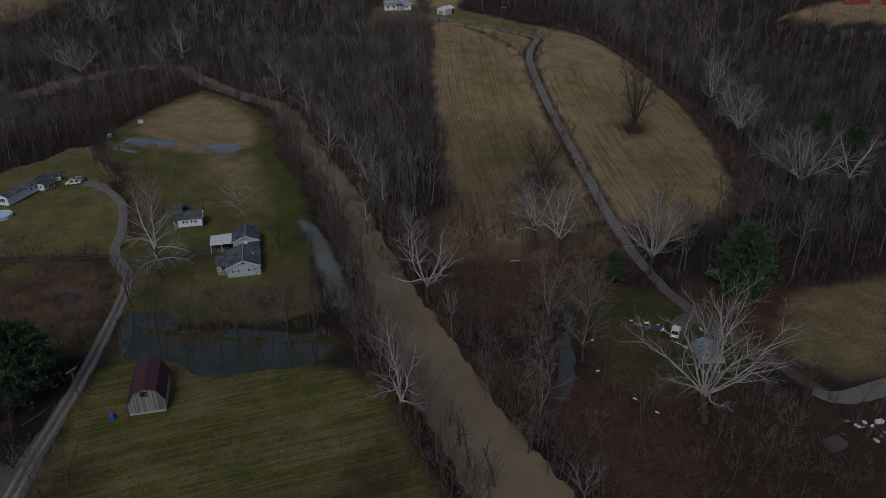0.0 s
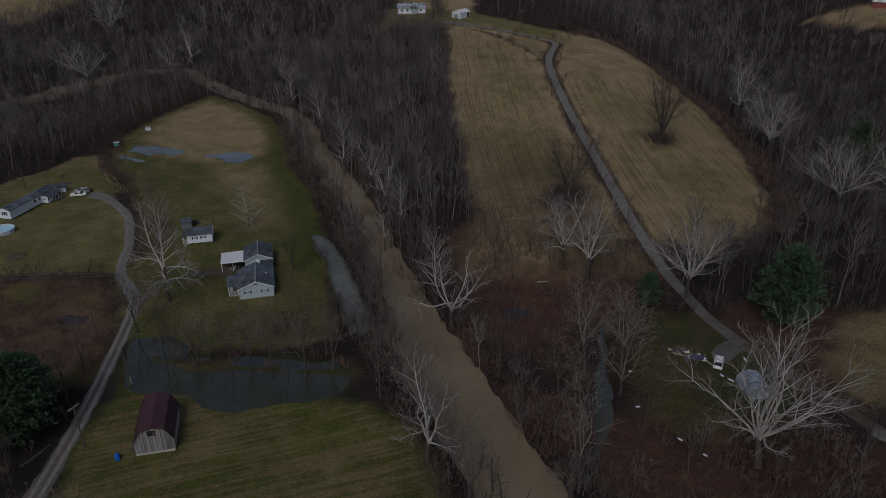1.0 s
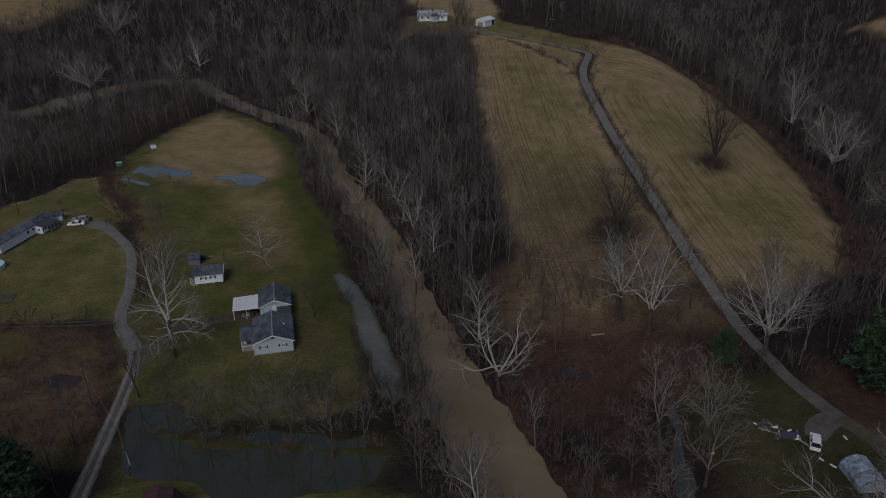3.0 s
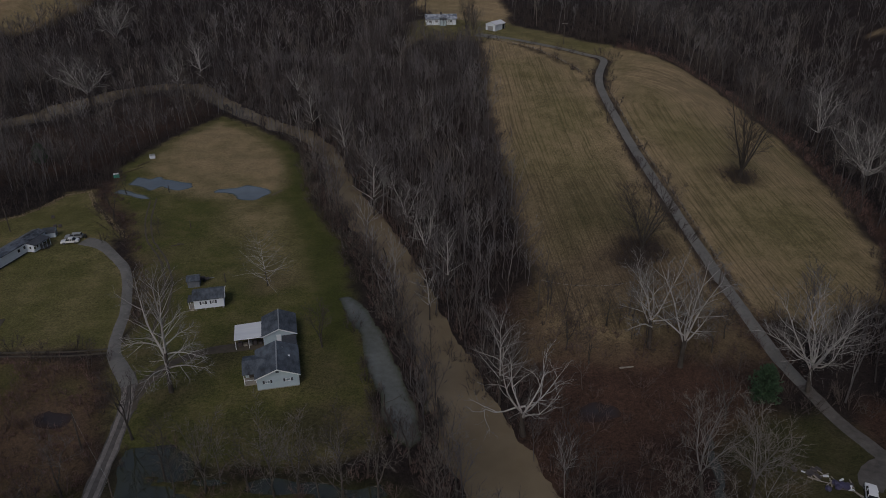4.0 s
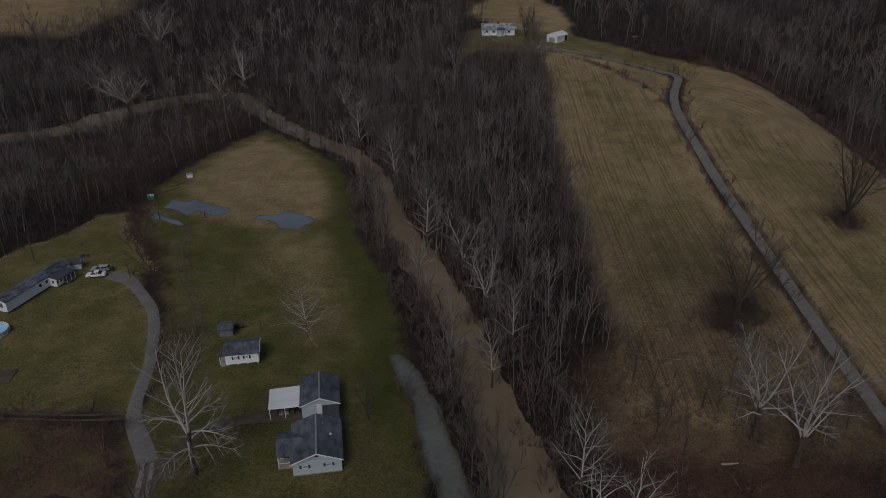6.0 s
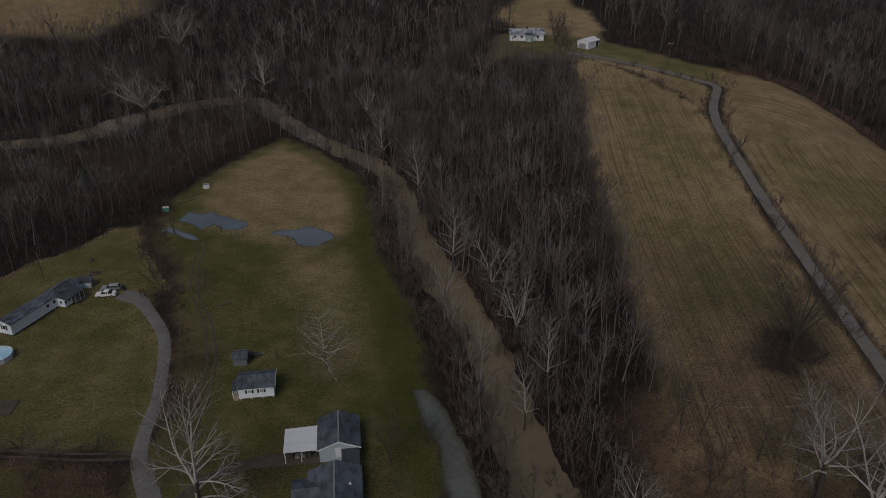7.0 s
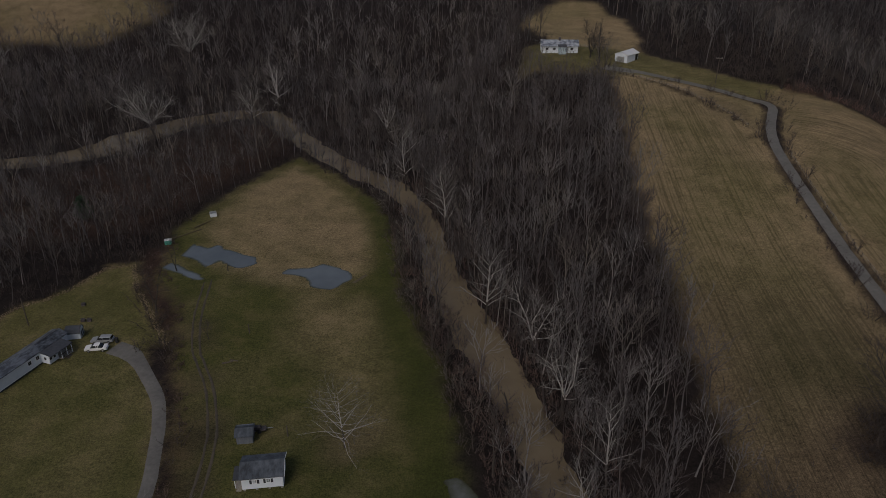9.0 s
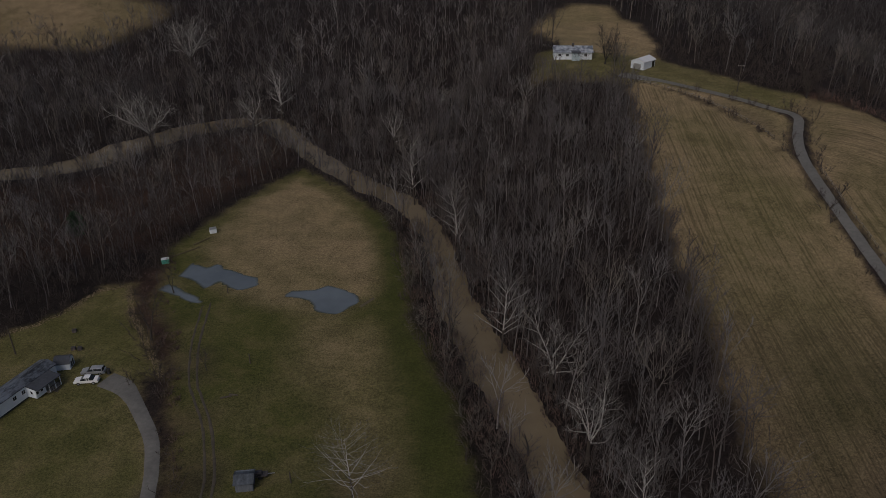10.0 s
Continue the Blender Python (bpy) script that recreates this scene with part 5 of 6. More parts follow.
car(-111.6, 225.4, 12 + 180, M["car_white"], "white saloon car parked at the end of the driveway")
car(-111.8, 228.4, 10 + 180, M["car_grey"], "silver grey estate car parked beside the white car", True)
car(56.1, 130.0, 64, M["car_white"], "white van parked on the muddy grass", True, "van", 4.4, 1.8, 1.75)


def crate_like(name, x, y, yaw, sx, sy, sz, mat, label, cat, lid=None, z=None):
    t = thing(name, x, y, yaw, label, cat, z=z)
    part("body", boxed(-sx / 2, sx / 2, -sy / 2, sy / 2, 0, sz, min(sx, sy, sz) * 0.08), mat, t)
    if lid is not None:
        part("lid", boxed(-sx / 2 - 0.04, sx / 2 + 0.04, -sy / 2 - 0.04, sy / 2 + 0.04, sz - 0.02, sz + 0.08, 0.02), lid, t)
    return t


crate_like("dark_bin", -108.7, 228.5, 10, 0.55, 0.6, 1.1, M["tyre"], "black bin standing beside the parked cars", "bin", M["tyre"])
for bx, by in ((-124.3, 242.8), (-119.2, 236.2), (-120.6, 236.1)):
    crate_like("dark_tub", bx, by, 20, 0.9, 0.8, 0.7, M["junk_dark"], "small dark tub on the lawn with straw about it", "tub")
crate_like("feed_box", -113.2, 295.9, 30, 1.9, 1.6, 1.3, M["siding_white"], "pale box at the edge of the meadow", "box", M["steel"])
crate_like("green_cart", -118.6, 276.6, 25, 1.9, 1.3, 1.3, M["green_plastic"], "teal green cart by the wood's edge", "cart", M["trim_white"])
crate_like("planted_patch", -110.8, 184, 8, 4.2, 4.5, 0.14, M["mud"], "bare dark garden bed in the lawn", "garden bed")
crate_like("hay_slab", -62.0, 261.0, 60, 5.0, 0.8, 0.1, M["straw_dull"], "pale strip of straw by the puddle", "straw")


def hoop_house():
    t = thing("tarpaulin_shelter", 60.0, 121.6, 2, "grey-blue tarpaulin shelter under a big bare tree", "shelter", z=-0.05)
    pro = [(-2.5, 0), (-2.4, 1.3), (-1.7, 2.2), (0, 2.7), (1.7, 2.2), (2.4, 1.3), (2.5, 0)]
    bm = bmesh.new()
    rows = []
    rng = random.Random(9)
    for j in range(9):
        y = -3.0 + 0.75 * j
        sag = 0.1 * (j % 2)
        rows.append([bm.verts.new((x + rng.uniform(-0.06, 0.06), y, max(0, z - sag * (z > 1) + rng.uniform(-0.05, 0.05)))) for x, z in pro])
    for a, b in zip(rows, rows[1:]):
        for i in range(len(pro) - 1):
            bm.faces.new((a[i], a[i + 1], b[i + 1], b[i]))
    bm.faces.new(rows[0])
    bm.faces.new(rows[-1][::-1])
    part("tarpaulin", bm, M["tarp"], t)
    for j in (0, 3, 8):
        bm = bmesh.new()
        for a, b in zip(pro, pro[1:]):
            rod(bm, (a[0] * 1.01, -3.0 + 0.75 * j, a[1] * 1.01), (b[0] * 1.01, -3.0 + 0.75 * j, b[1] * 1.01), 0.05)
        part("hoop", bm, M["junk_dark"], t, "dark hoop of the frame")


hoop_house()


def junk_heap():
    rng = random.Random(21)
    kinds = [("scrap_sheet", M["junk_dark"], "dark rusty scrap sheet in the yard heap"), ("white_board", M["trim_white"], "broken white board in the yard heap"),
             ("bundle", M["junk_purple"], "dark purple bundle in the yard heap"), ("plank", M["wood_grey"], "grey loose plank in the yard heap")]
    for i in range(46):
        t = rng.random()
        x, y = 48.4 + 6.0 * t + rng.gauss(0, 0.8), 135.6 - 4.6 * t + rng.gauss(0, 0.7)
        name, mat, lab = rng.choice(kinds)
        if name == "bundle":
            x, y = 52.2 + rng.gauss(0, 0.7), 132 + rng.gauss(0, 0.5)
        k = thing(name, x, y, rng.uniform(0, 180), lab, "scrap", group="scrap heap")
        if name == "bundle":
            bm = bmesh.new()
            bmesh.ops.create_icosphere(bm, subdivisions=2, radius=0.6, matrix=Matrix.Translation((0, 0, 0.35)) @ Matrix.Diagonal((1, 0.8, 0.65, 1)))
            for v in bm.verts:
                v.co += Vector((rng.uniform(-0.08, 0.08), rng.uniform(-0.08, 0.08), rng.uniform(-0.08, 0.08)))
            part("body", bm, mat, k)
        else:
            a, b, c = {"scrap_sheet": (1.0, 0.6, 0.25), "white_board": (0.9, 0.3, 0.12), "plank": (2.0, 0.18, 0.1)}[name]
            part("body", boxed(-a / 2, a / 2, -b / 2, b / 2, 0, c * rng.uniform(0.7, 2.2), 0.03), mat, k)
    for x, y, s in ((56.6, 124.6, 1.0), (55.4, 126.2, 0.8), (62.3, 131.5, 0.9), (37.5, 128, 0.6), (36, 117, 0.7), (41, 108, 0.8), (44, 104, 0.7)):
        k = thing("white_board", x, y, rng.uniform(0, 180), "loose white board lying in the grass", "board")
        part("body", boxed(-s * 0.55, s * 0.55, -0.15, 0.15, 0.02, 0.2, 0.03), M["siding_white"], k)
    # heap by the lane on the far side
    for i in range(13):
        x, y = 79 + rng.gauss(0, 2.4), 97 + rng.gauss(0, 2.0)
        k = thing("scrap_sheet", x, y, rng.uniform(0, 180), "loose pale scrap on the ground", "scrap", group="scrap heap")
        a, b = rng.uniform(0.4, 1.1), rng.uniform(0.2, 0.7)
        part("body", boxed(-a / 2, a / 2, -b / 2, b / 2, 0, rng.uniform(0.1, 0.5), 0.03), rng.choice([M["wood_grey"], M["trim_white"], M["junk_dark"], M["steel"]]), k)


junk_heap()


def upper_farm():
    z = zat(-7, 396)
    h = thing("hilltop_house", -7.2, 393, 3, "low white hilltop house with a pale patched roof", "house", z=z)
    part("wall", prism([(0, -1), (6.5, -1), (6.5, 2.5), (3.25, 4.2), (0, 2.5)], -7, 7, "x"), M["siding_white"], h)
    part("roof_plane", prism([(-0.5, 2.3), (3.25, 4.2), (3.25, 4.35), (-0.5, 2.45)], -7.4, 7.4, "x"), M["shingle_patched"], h)
    part("roof_plane", prism([(3.25, 4.2), (7.0, 2.3), (7.0, 2.45), (3.25, 4.35)], -7.4, 7.4, "x"), M["shingle_patched"], h)
    for u in (-5, -2.2, 4.6):
        window(h, u, 0, 1.4, 1.2, 1.0, "f", False)
    part("porch_wall", boxed(-0.6, 2.2, -1.8, 0, -0.5, 2.6), M["siding_blue"], h)
    part("porch_roof", prism([(-2.1, 2.5), (0.4, 2.95), (0.4, 3.05), (-2.1, 2.6)], -0.9, 2.5, "x"), M["shingle_black"], h)
    part("chimney", boxed(-0.4, 0.4, 2.6, 3.4, 3.6, 5.2), M["junk_dark"], h, "dark chimney stack")
    g = thing("garage", 14.9, 382.6, -38, "white garage with a pale metal gable roof", "garage", z=zat(16, 384))
    part("wall", prism([(-2.6, -0.6), (2.6, -0.6), (2.6, 2.6), (0, 3.7), (-2.6, 2.6)], 0, 8), M["siding_white"], g)
    part("roof_plane", roof_slab((-2.9, 2.5), (0, 3.7), -0.3, 8.3), M["metal_white"], g)
    part("roof_plane", roof_slab((0, 3.7), (2.9, 2.5), -0.3, 8.3), M["metal_white"], g)
    part("garage_door", boxed(-1.5, 1.4, -0.05, 0.0, -0.3, 1.9), M["steel"], g, "grey roller door")
    # dark sheet on the solid wall, painted shade of the open bay
    part("side_door", boxed(2.6, 2.66, 5.9, 7.7, -0.2, 2.3), M["glass_and_shade"], g, "dark panel painted as the shade of an open bay")
    for x, y, w in ((233.5, 386, 12), (247.5, 377, 11)):
        b = thing("red_barn", x, y, -35, "distant red barn with a white metal roof", "barn", z=zat(x, y) - 0.3)
        part("wall", prism([(0, -1), (8, -1), (8, 3), (4, 4.8), (0, 3)], -w / 2, w / 2, "x"), M["red_paint"], b)
        part("roof_plane", prism([(-0.5, 2.85), (4, 4.8), (4, 4.95), (-0.5, 3.0)], -w / 2 - 0.4, w / 2 + 0.4, "x"), M["metal_white"], b)
        part("roof_plane", prism([(4, 4.8), (8.5, 2.85), (8.5, 3.0), (4, 4.95)], -w / 2 - 0.4, w / 2 + 0.4, "x"), M["metal_white"], b)
        part("door", boxed(-1.6, 1.6, -0.06, 0, -1, 2.6), M["red_paint"], b)


upper_farm()


def pole(x, y, h, arm=True, label="tall dark wooden utility pole", yaw=0.0, name="utility_pole"):
    p = thing(name, x, y, yaw, label, "pole", group="poles")
    bm = bmesh.new()
    rod(bm, (0, 0, -0.5), (0, 0, h), 0.16, 0.11, 8)
    part("shaft", bm, M["wood_dark"], p)
    if arm:
        part("crossarm", boxed(-1.1, 1.1, -0.06, 0.06, h - 0.5, h - 0.35), M["wood_grey"], p)
        for u in (-1, -0.5, 0.5, 1):
            bm = bmesh.new()
            rod(bm, (u, 0, h - 0.35), (u, 0, h - 0.15), 0.05, sides=6)
            part("insulator", bm, M["steel"], p)


pole(-62.6, 109.4, 9.0, yaw=60)
pole(-61.2, 127.4, 9.0, False)
pole(-73.6, 143.3, 8.5, False)
pole(-132.0, 233.5, 7.0, False)
pole(9.8, 179.5, 9.0, False)
pole(29.5, 178.9, 8.5, False)
pole(52.3, 188.5, 6.5, False)
pole(44.6, 361.0, 9.0)
for px, py in ((-81.6, 234.8), (-63.8, 202.7), (-96.7, 262.8), (-36.6, 175.5), (45.8, 278.0)):
    pole(px, py, 2.4, False, "short dark post standing in the grass", name="post")


def fence(line, gap, label):
    f = new("fence")
    q = smooth_line([(x, y, 0) for x, y in line], 0.5)
    x0, y0 = q[0][:2]
    f.matrix_world = pose(x0, y0, zat(x0, y0))
    tagged(f, label, "fence")
    z0 = zat(x0, y0)
    dist = np.concatenate([[0], np.cumsum(np.hypot(np.diff(q[:, 0]), np.diff(q[:, 1])))])
    pts = [(np.interp(s, dist, q[:, 0]), np.interp(s, dist, q[:, 1])) for s in np.arange(0, dist[-1], gap)]
    for i, (x, y) in enumerate(pts):
        z = zat(x, y) - z0
        bm = bmesh.new()
        rod(bm, (x - x0, y - y0, z - 0.3), (x - x0, y - y0, z + 1.15), 0.09, sides=5)
        part("post", bm, M["wood_dark"], f)
    for hh in (0.6, 1.05):
        bm = bmesh.new()
        for (xa, ya), (xb, yb) in zip(pts, pts[1:]):
            rod(bm, (xa - x0, ya - y0, zat(xa, ya) - z0 + hh), (xb - x0, yb - y0, zat(xb, yb) - z0 + hh), 0.02, sides=3)
        part("wire", bm, M["steel"], f)


fence([(56.4, 184), (55.6, 206), (53.4, 248), (52.3, 275), (52.0, 304)], 4.0, "line of old wooden fence posts along the lane")
fence([(13, 369), (22, 362.5), (31.5, 352.5), (40, 338.5), (46, 323)], 2.6, "old post fence on the bank below the lane")
fence([(-18, 410), (-8, 407), (3, 402), (10, 398)], 3.5, "post fence beside the hilltop field")


def wire(points, sag, label):
    """A slack overhead cable between pole tops."""
    w = new("overhead_wire")
    x0, y0, z0 = points[0]
    w.matrix_world = pose(x0, y0, z0)
    tagged(w, label, "wire")
    for a, b in zip(points, points[1:]):
        bm = bmesh.new()
        prev = None
        for k in range(11):
            t = k / 10
            q = Vector(a).lerp(Vector(b), t) - Vector((x0, y0, z0 + sag * 4 * t * (1 - t)))
            if prev is not None:
                rod(bm, prev, q, 0.013, sides=3)
            prev = q
        part("span", bm, M["steel"], w)


def top_of(x, y, h):
    return (x, y, zat(x, y) + h)


wire([top_of(9.8, 179.5, 8.9), top_of(29.5, 178.9, 8.4), top_of(52.3, 188.5, 6.4)], 1.2, "thin slack power line crossing the creek")
wire([top_of(-62.6, 109.4, 8.7), top_of(-61.2, 127.4, 8.8), top_of(-73.6, 143.3, 8.3)], 0.7, "thin slack power line along the lane")


def snag(x, y, h, seed, label):
    s = thing("dead_snag", x, y, seed * 40, label, "dead tree", group="dead snags")
    rng = np.random.default_rng(seed)
    st = Sticks()
    pts, _ = curve_limb(rng, np.array([0, 0, -0.5]), unit(np.array([0.15, 0.05, 1.0])), h, 0.1, 0.02, 5)
    st.limb(pts, [0.3, 0.26, 0.22, 0.18, 0.14, 0.1], 6)
    for i in range(4):
        j = 2 + i % 3
        d = unit(rng.normal(0, 1, 3) * np.array([1, 1, 0.3]) + np.array([0, 0, 0.8]))
        e, _ = curve_limb(rng, pts[j], d, h * rng.uniform(0.15, 0.4), 0.15, 0.05, 2)
        st.limb(e, [0.12, 0.08, 0.04], 4)
    v, f = st.arrays()
    link_arrays("stem", v, f, M["bark_dark"], s)


for i, (x, y, h) in enumerate([(8.2, 91.5, 10), (12, 87, 11), (5.5, 102, 7), (7.2, 97.5, 8), (-11.5, 148.6, 8), (-12.3, 149.5, 6.5), (-9.2, 141.6, 4), (-20.3, 147, 10), (8.4, 88, 6), (11, 87, 5), (-24.5, 213, 6), (-13.8, 168, 4), (-26.5, 208, 5), (19.7, 95.5, 9), (20.8, 96.5, 8), (-62.3, 90.5, 3.5)]):
    snag(x, y, h, i + 1, "broken dark dead trunk standing at the water's edge")


def log(x, y, yaw, length, mat, label):
    g = thing("fallen_log", x, y, yaw, label, "log")
    bm = bmesh.new()
    rod(bm, (-length / 2, 0, 0.15), (length / 2, 0.1, 0.2), 0.2, 0.12, 7)
    part("stem", bm, mat, g)


log(25.6, 163.9, 4, 2.8, M["wood_grey"], "pale bleached log lying in red scrub")
log(-69.5, 108, 65, 4.5, M["bark_grey"], "dull grey pole lying in the verge")
log(-70.2, 106.5, 58, 4.0, M["bark_grey"], "dull grey pole lying in the verge")
log(-82.5, 223.5, 20, 2.2, M["wood_dark"], "cut dark log lying in the meadow")
log(-81.4, 224.3, -10, 1.8, M["wood_dark"], "cut dark log lying in the meadow")
log(-21, 214, 30, 5, M["wood_grey"], "grey drift log on the creek bank")
log(-62, 129.5, 120, 4, M["wood_grey"], "pale grey plank floating at the pool's edge")
log(-116, 283, 50, 9, M["straw_dull"], "pale straw-covered rail by the meadow")
log(-114, 290, 60, 6, M["straw_dull"], "pale straw-covered rail by the meadow")
crate_like("dark_tank", 71.8, 93.6, 20, 3.4, 2.4, 1.3, M["junk_dark"], "dark rusted tank among brush", "tank")
crate_like("white_crate", 83.2, 99.4, 10, 1.6, 0.8, 0.6, M["trim_white"], "white crate lying by the lane", "crate")

# ---- trees of their own ----
PALE = (M["bark_base"], M["bark_pale"], M["twig_pale"])
DARK = (M["bark_dark"], M["bark_dark"], M["twig_dark"])
GREY = (M["bark_dark"], M["bark_grey"], M["twig_brown"])
MIXED = (M["bark_dark"], M["twig_pale"], M["twig_brown"])
sycs = [tree_meshes(grow_tree(100 + i, 20, 0.24 + 0.03 * i, 3 + i % 3, 0.6, 0.36, 8, 7, 5, low=tuple((0.34 - 0.03 * k, 1.3 * i + 2.2 * k, 0.22 + 0.06 * k, 0.3) for k in range(3)), droop=0.03), PALE) for i in range(5)]
spires = [tree_meshes(grow_tree(110 + i, 21, 0.28, 1, reach=0.34, limbs=9, subs=7, twigs=4, stout=0.75, lift=0.03), PALE) for i in range(2)]
slims = [tree_meshes(grow_tree(120, 20, 0.1, 1, reach=0.56, limbs=17, subs=6, twigs=3, stout=0.6, lift=-0.015, fine=0.8, wide=2.8), PALE)]
darks = [tree_meshes(grow_tree(140 + i, 18, 0.14 + 0.05 * i, 1 + i % 3, 0.5, 0.4, 8, 7, 5, stout=0.85), DARK) for i in range(5)]
greys = [tree_meshes(grow_tree(180 + i, 17, 0.12 + 0.05 * i, 2 + i % 3, 0.5, 0.38, 7, 6, 5, stout=0.8), GREY) for i in range(5)]
mixed = [tree_meshes(grow_tree(210 + i, 19, 0.26 + 0.06 * i, 3 + i, 0.55, 0.38, 8, 7, 5, stout=0.85), MIXED) for i in range(3)]
bigs = [tree_meshes(grow_tree(160, 23, 0.24, 10, 0.5, 0.34, 9, 6, 4, stout=0.95, bend=0.13, low=((0.46, 0.25, 0.22, 0.5), (0.28, 3.0, 0.22, 0.3), (0.24, 4.4, 0.2, 0.2))), PALE),
        tree_meshes(grow_tree(161, 20, 0.26, 4, 0.7, 0.36, 6, 5, 3, bend=0.2, low=((0.6, 0.1, 0.28, 0.25), (0.5, 3.0, 0.26, 0.25), (0.42, 0.6, 0.2, 0.05), (0.4, 3.6, 0.22, 0.05))), PALE),
        tree_meshes(grow_tree(162, 22, 0.38, 3, 0.24, 0.34, 11, 6, 4, stout=0.85, bend=0.07, low=tuple((0.31 - 0.02 * (k % 3), 1.05 * k, 0.2 + 0.06 * (k % 4), 0.6) for k in range(9)), lift=0.03, droop=0.16), PALE),
        tree_meshes(grow_tree(163, 20, 0.26, 9, 0.7, 0.34, 9, 7, 4, bend=0.13, low=((0.6, 0.4, 0.24, 0.4), (0.55, 2.6, 0.26, 0.35), (0.5, 4.4, 0.25, 0.4))), PALE)]
bushy = [tree_meshes(grow_tree(190 + i, 18, 0.1, 7, 0.45, 0.32, 10, 7, 5, stout=1.35, bend=0.06, wide=0.9), DARK) for i in range(2)]
PLACED = []


def place(mesh, x, y, h_scale, label, yaw=None, group="pale sycamores", name="sycamore_tree"):
    PLACED.append((x, y))
    return tree_thing(name, mesh, x, y, (x * 37 + y * 53) % 360 if yaw is None else yaw, label, None, h_scale, group)


place(bigs[0], 51.8, 101, 1.3, "big pale spreading sycamore with one long low limb", 0)
place(bigs[2], -63.4, 159.4, 1.2, "tall bare sycamore with drooping lower limbs in the yard", 0)
place(bigs[3], 58.4, 156.0, 1.18, "wide pale sycamore beside the hill lane", 20)
place(bigs[1], 2.8, 145.5, 1.15, "wide pale sycamore leaning over the creek bank", 200)
place(bigs[3], 116.8, 198.5, 1.32, "wide pale sycamore at the wood's edge", 120)
for i, (x, y, s) in enumerate([(-3.4, 103.5, 1.12), (36.4, 164, 1.3), (31.5, 169.5, 1.15), (-42.1, 286, 1.0), (-30, 243.8, 1.0), (-20.1, 231.3, 0.95),
                               (-14.7, 212, 0.95), (-9, 193.2, 0.85), (-127.0, 409, 1.3), (-130.0, 385, 1.0), (-58.5, 322, 1.0),
                               (121, 284.4, 1.25), (-0.6, 154.6, 0.95), (-13.5, 185, 0.8), (-72, 371, 0.9), (135, 205, 1.15)]):
    place(spires[i % 2] if i in (3, 4, 7, 10, 12, 13) else sycs[i % 5], x, y, s, "bare pale-limbed sycamore among darker trees")
for gx, gy, gs in ((33.6, 120.6, 0.85), (28.7, 129, 1.1), (35.2, 127, 1.05), (21.5, 100, 0.95)):
    place(mixed[int(gx) % 3], gx, gy, gs, "tall bare grey tree by the backwater ditch", name="bank_tree", group="bank trees")
place(bigs[3], 116.8, 244.5, 1.3, "wide pale sycamore at the wood's edge", 70)
place(bigs[3], -164.3, 367.6, 1.3, "wide pale sycamore by the far bend of the creek", 150)
place(bigs[3], -195, 478, 1.55, "wide pale sycamore in the far wood", 260)
place(slims[0], -53, 200.6, 0.66, "slender bare pale tree in the meadow", name="slender_tree", group="slender trees")
place(darks[1], 18.3, 165.3, 0.55, "slender bare dark tree in scrub", name="slender_tree", group="slender trees")
place(darks[2], 14.2, 169.0, 0.6, "slender bare dark tree in scrub", name="slender_tree", group="slender trees")
for i, (x, y, s, lab) in enumerate([(76.6, 241, 1.55, "tall dark bare tree alone in the hay field"), (38.5, 203.7, 1.2, "dark bushy bare tree in a brush patch below the field"),
                                    (-36.3, 173.7, 0.68, "small bare yard tree beside the house"), (65.5, 357, 0.75, "small round bare tree by the hilltop lane"),
                                    (4.1, 388, 0.8, "bare yard tree beside the hilltop house"), (7.3, 386, 0.7, "bare yard tree beside the hilltop house"),
                                    (-105.7, 241, 0.85, "low bare tree between lawn and meadow"), (-89.6, 231.6, 0.3, "broken stump with a few shoots"), (103, 130, 0.4, "small bare tree in the clearing"),
                                    (13, 183, 0.6, "small bare tree at the field's foot"), (24, 176, 0.6, "small bare tree at the field's foot"),
                                    (-110, 262, 0.6, "low bare tree between lawn and meadow")]):
    place(bushy[i % 2] if i in (0, 1, 3, 4, 5) else darks[i % 5], x, y, s, lab, name="bare_tree", group="bare trees")
ROWPTS = [(-54.5, 132.4), (-49.7, 133.2), (-38.5, 132), (-31.1, 131), (-27.2, 129), (-47.8, 135.5), (-43, 134), (-35, 133.5), (-22, 131), (-57, 136), (-12.8, 143.7), (-10.7, 139.9), (-17, 139),
          (-14.5, 133), (-9.5, 131.5), (-13, 127), (-8, 122), (-5, 117), (-24, 136), (-16, 153), (-19, 165), (-14, 160), (-21, 176), (-24, 186), (-27, 196), (-31, 207), (-34, 216), (-37, 222), (-41, 232),
          (-46, 244), (-49, 254), (-20, 182), (-52, 264), (-54, 276), (-60, 296), (-17.5, 171), (-3, 110), (1, 103), (3.5, 95), (-2, 92), (14, 118), (19, 110), (24, 103), (29, 95), (25, 113), (11, 127),
          (8, 133), (22, 122), (35, 110), (38, 133), (34, 146), (40, 149), (18.6, 94.8), (43, 104), (70, 102), (64, 94), (58, 90), (-66, 146), (-72, 132), (44, 168), (48, 172), (-57, 90), (-59.5, 86.5), (-71, 101), (-74, 97), (-70.5, 93), (-79, 95), (-77, 103), (-70, 121), (-73, 126), (-84, 100), (-40, 137), (-29, 137.5), (-52, 138)]
for i, (x, y) in enumerate(ROWPTS):
    place((greys if i % 3 else darks)[i % 5], x, y, (0.6 if 126 < y < 140 and x < -20 else 0.52) + 0.36 * ((i * 7) % 10) / 10, "bare grey-brown tree along the flooded bank", name="bank_tree", group="bank trees")

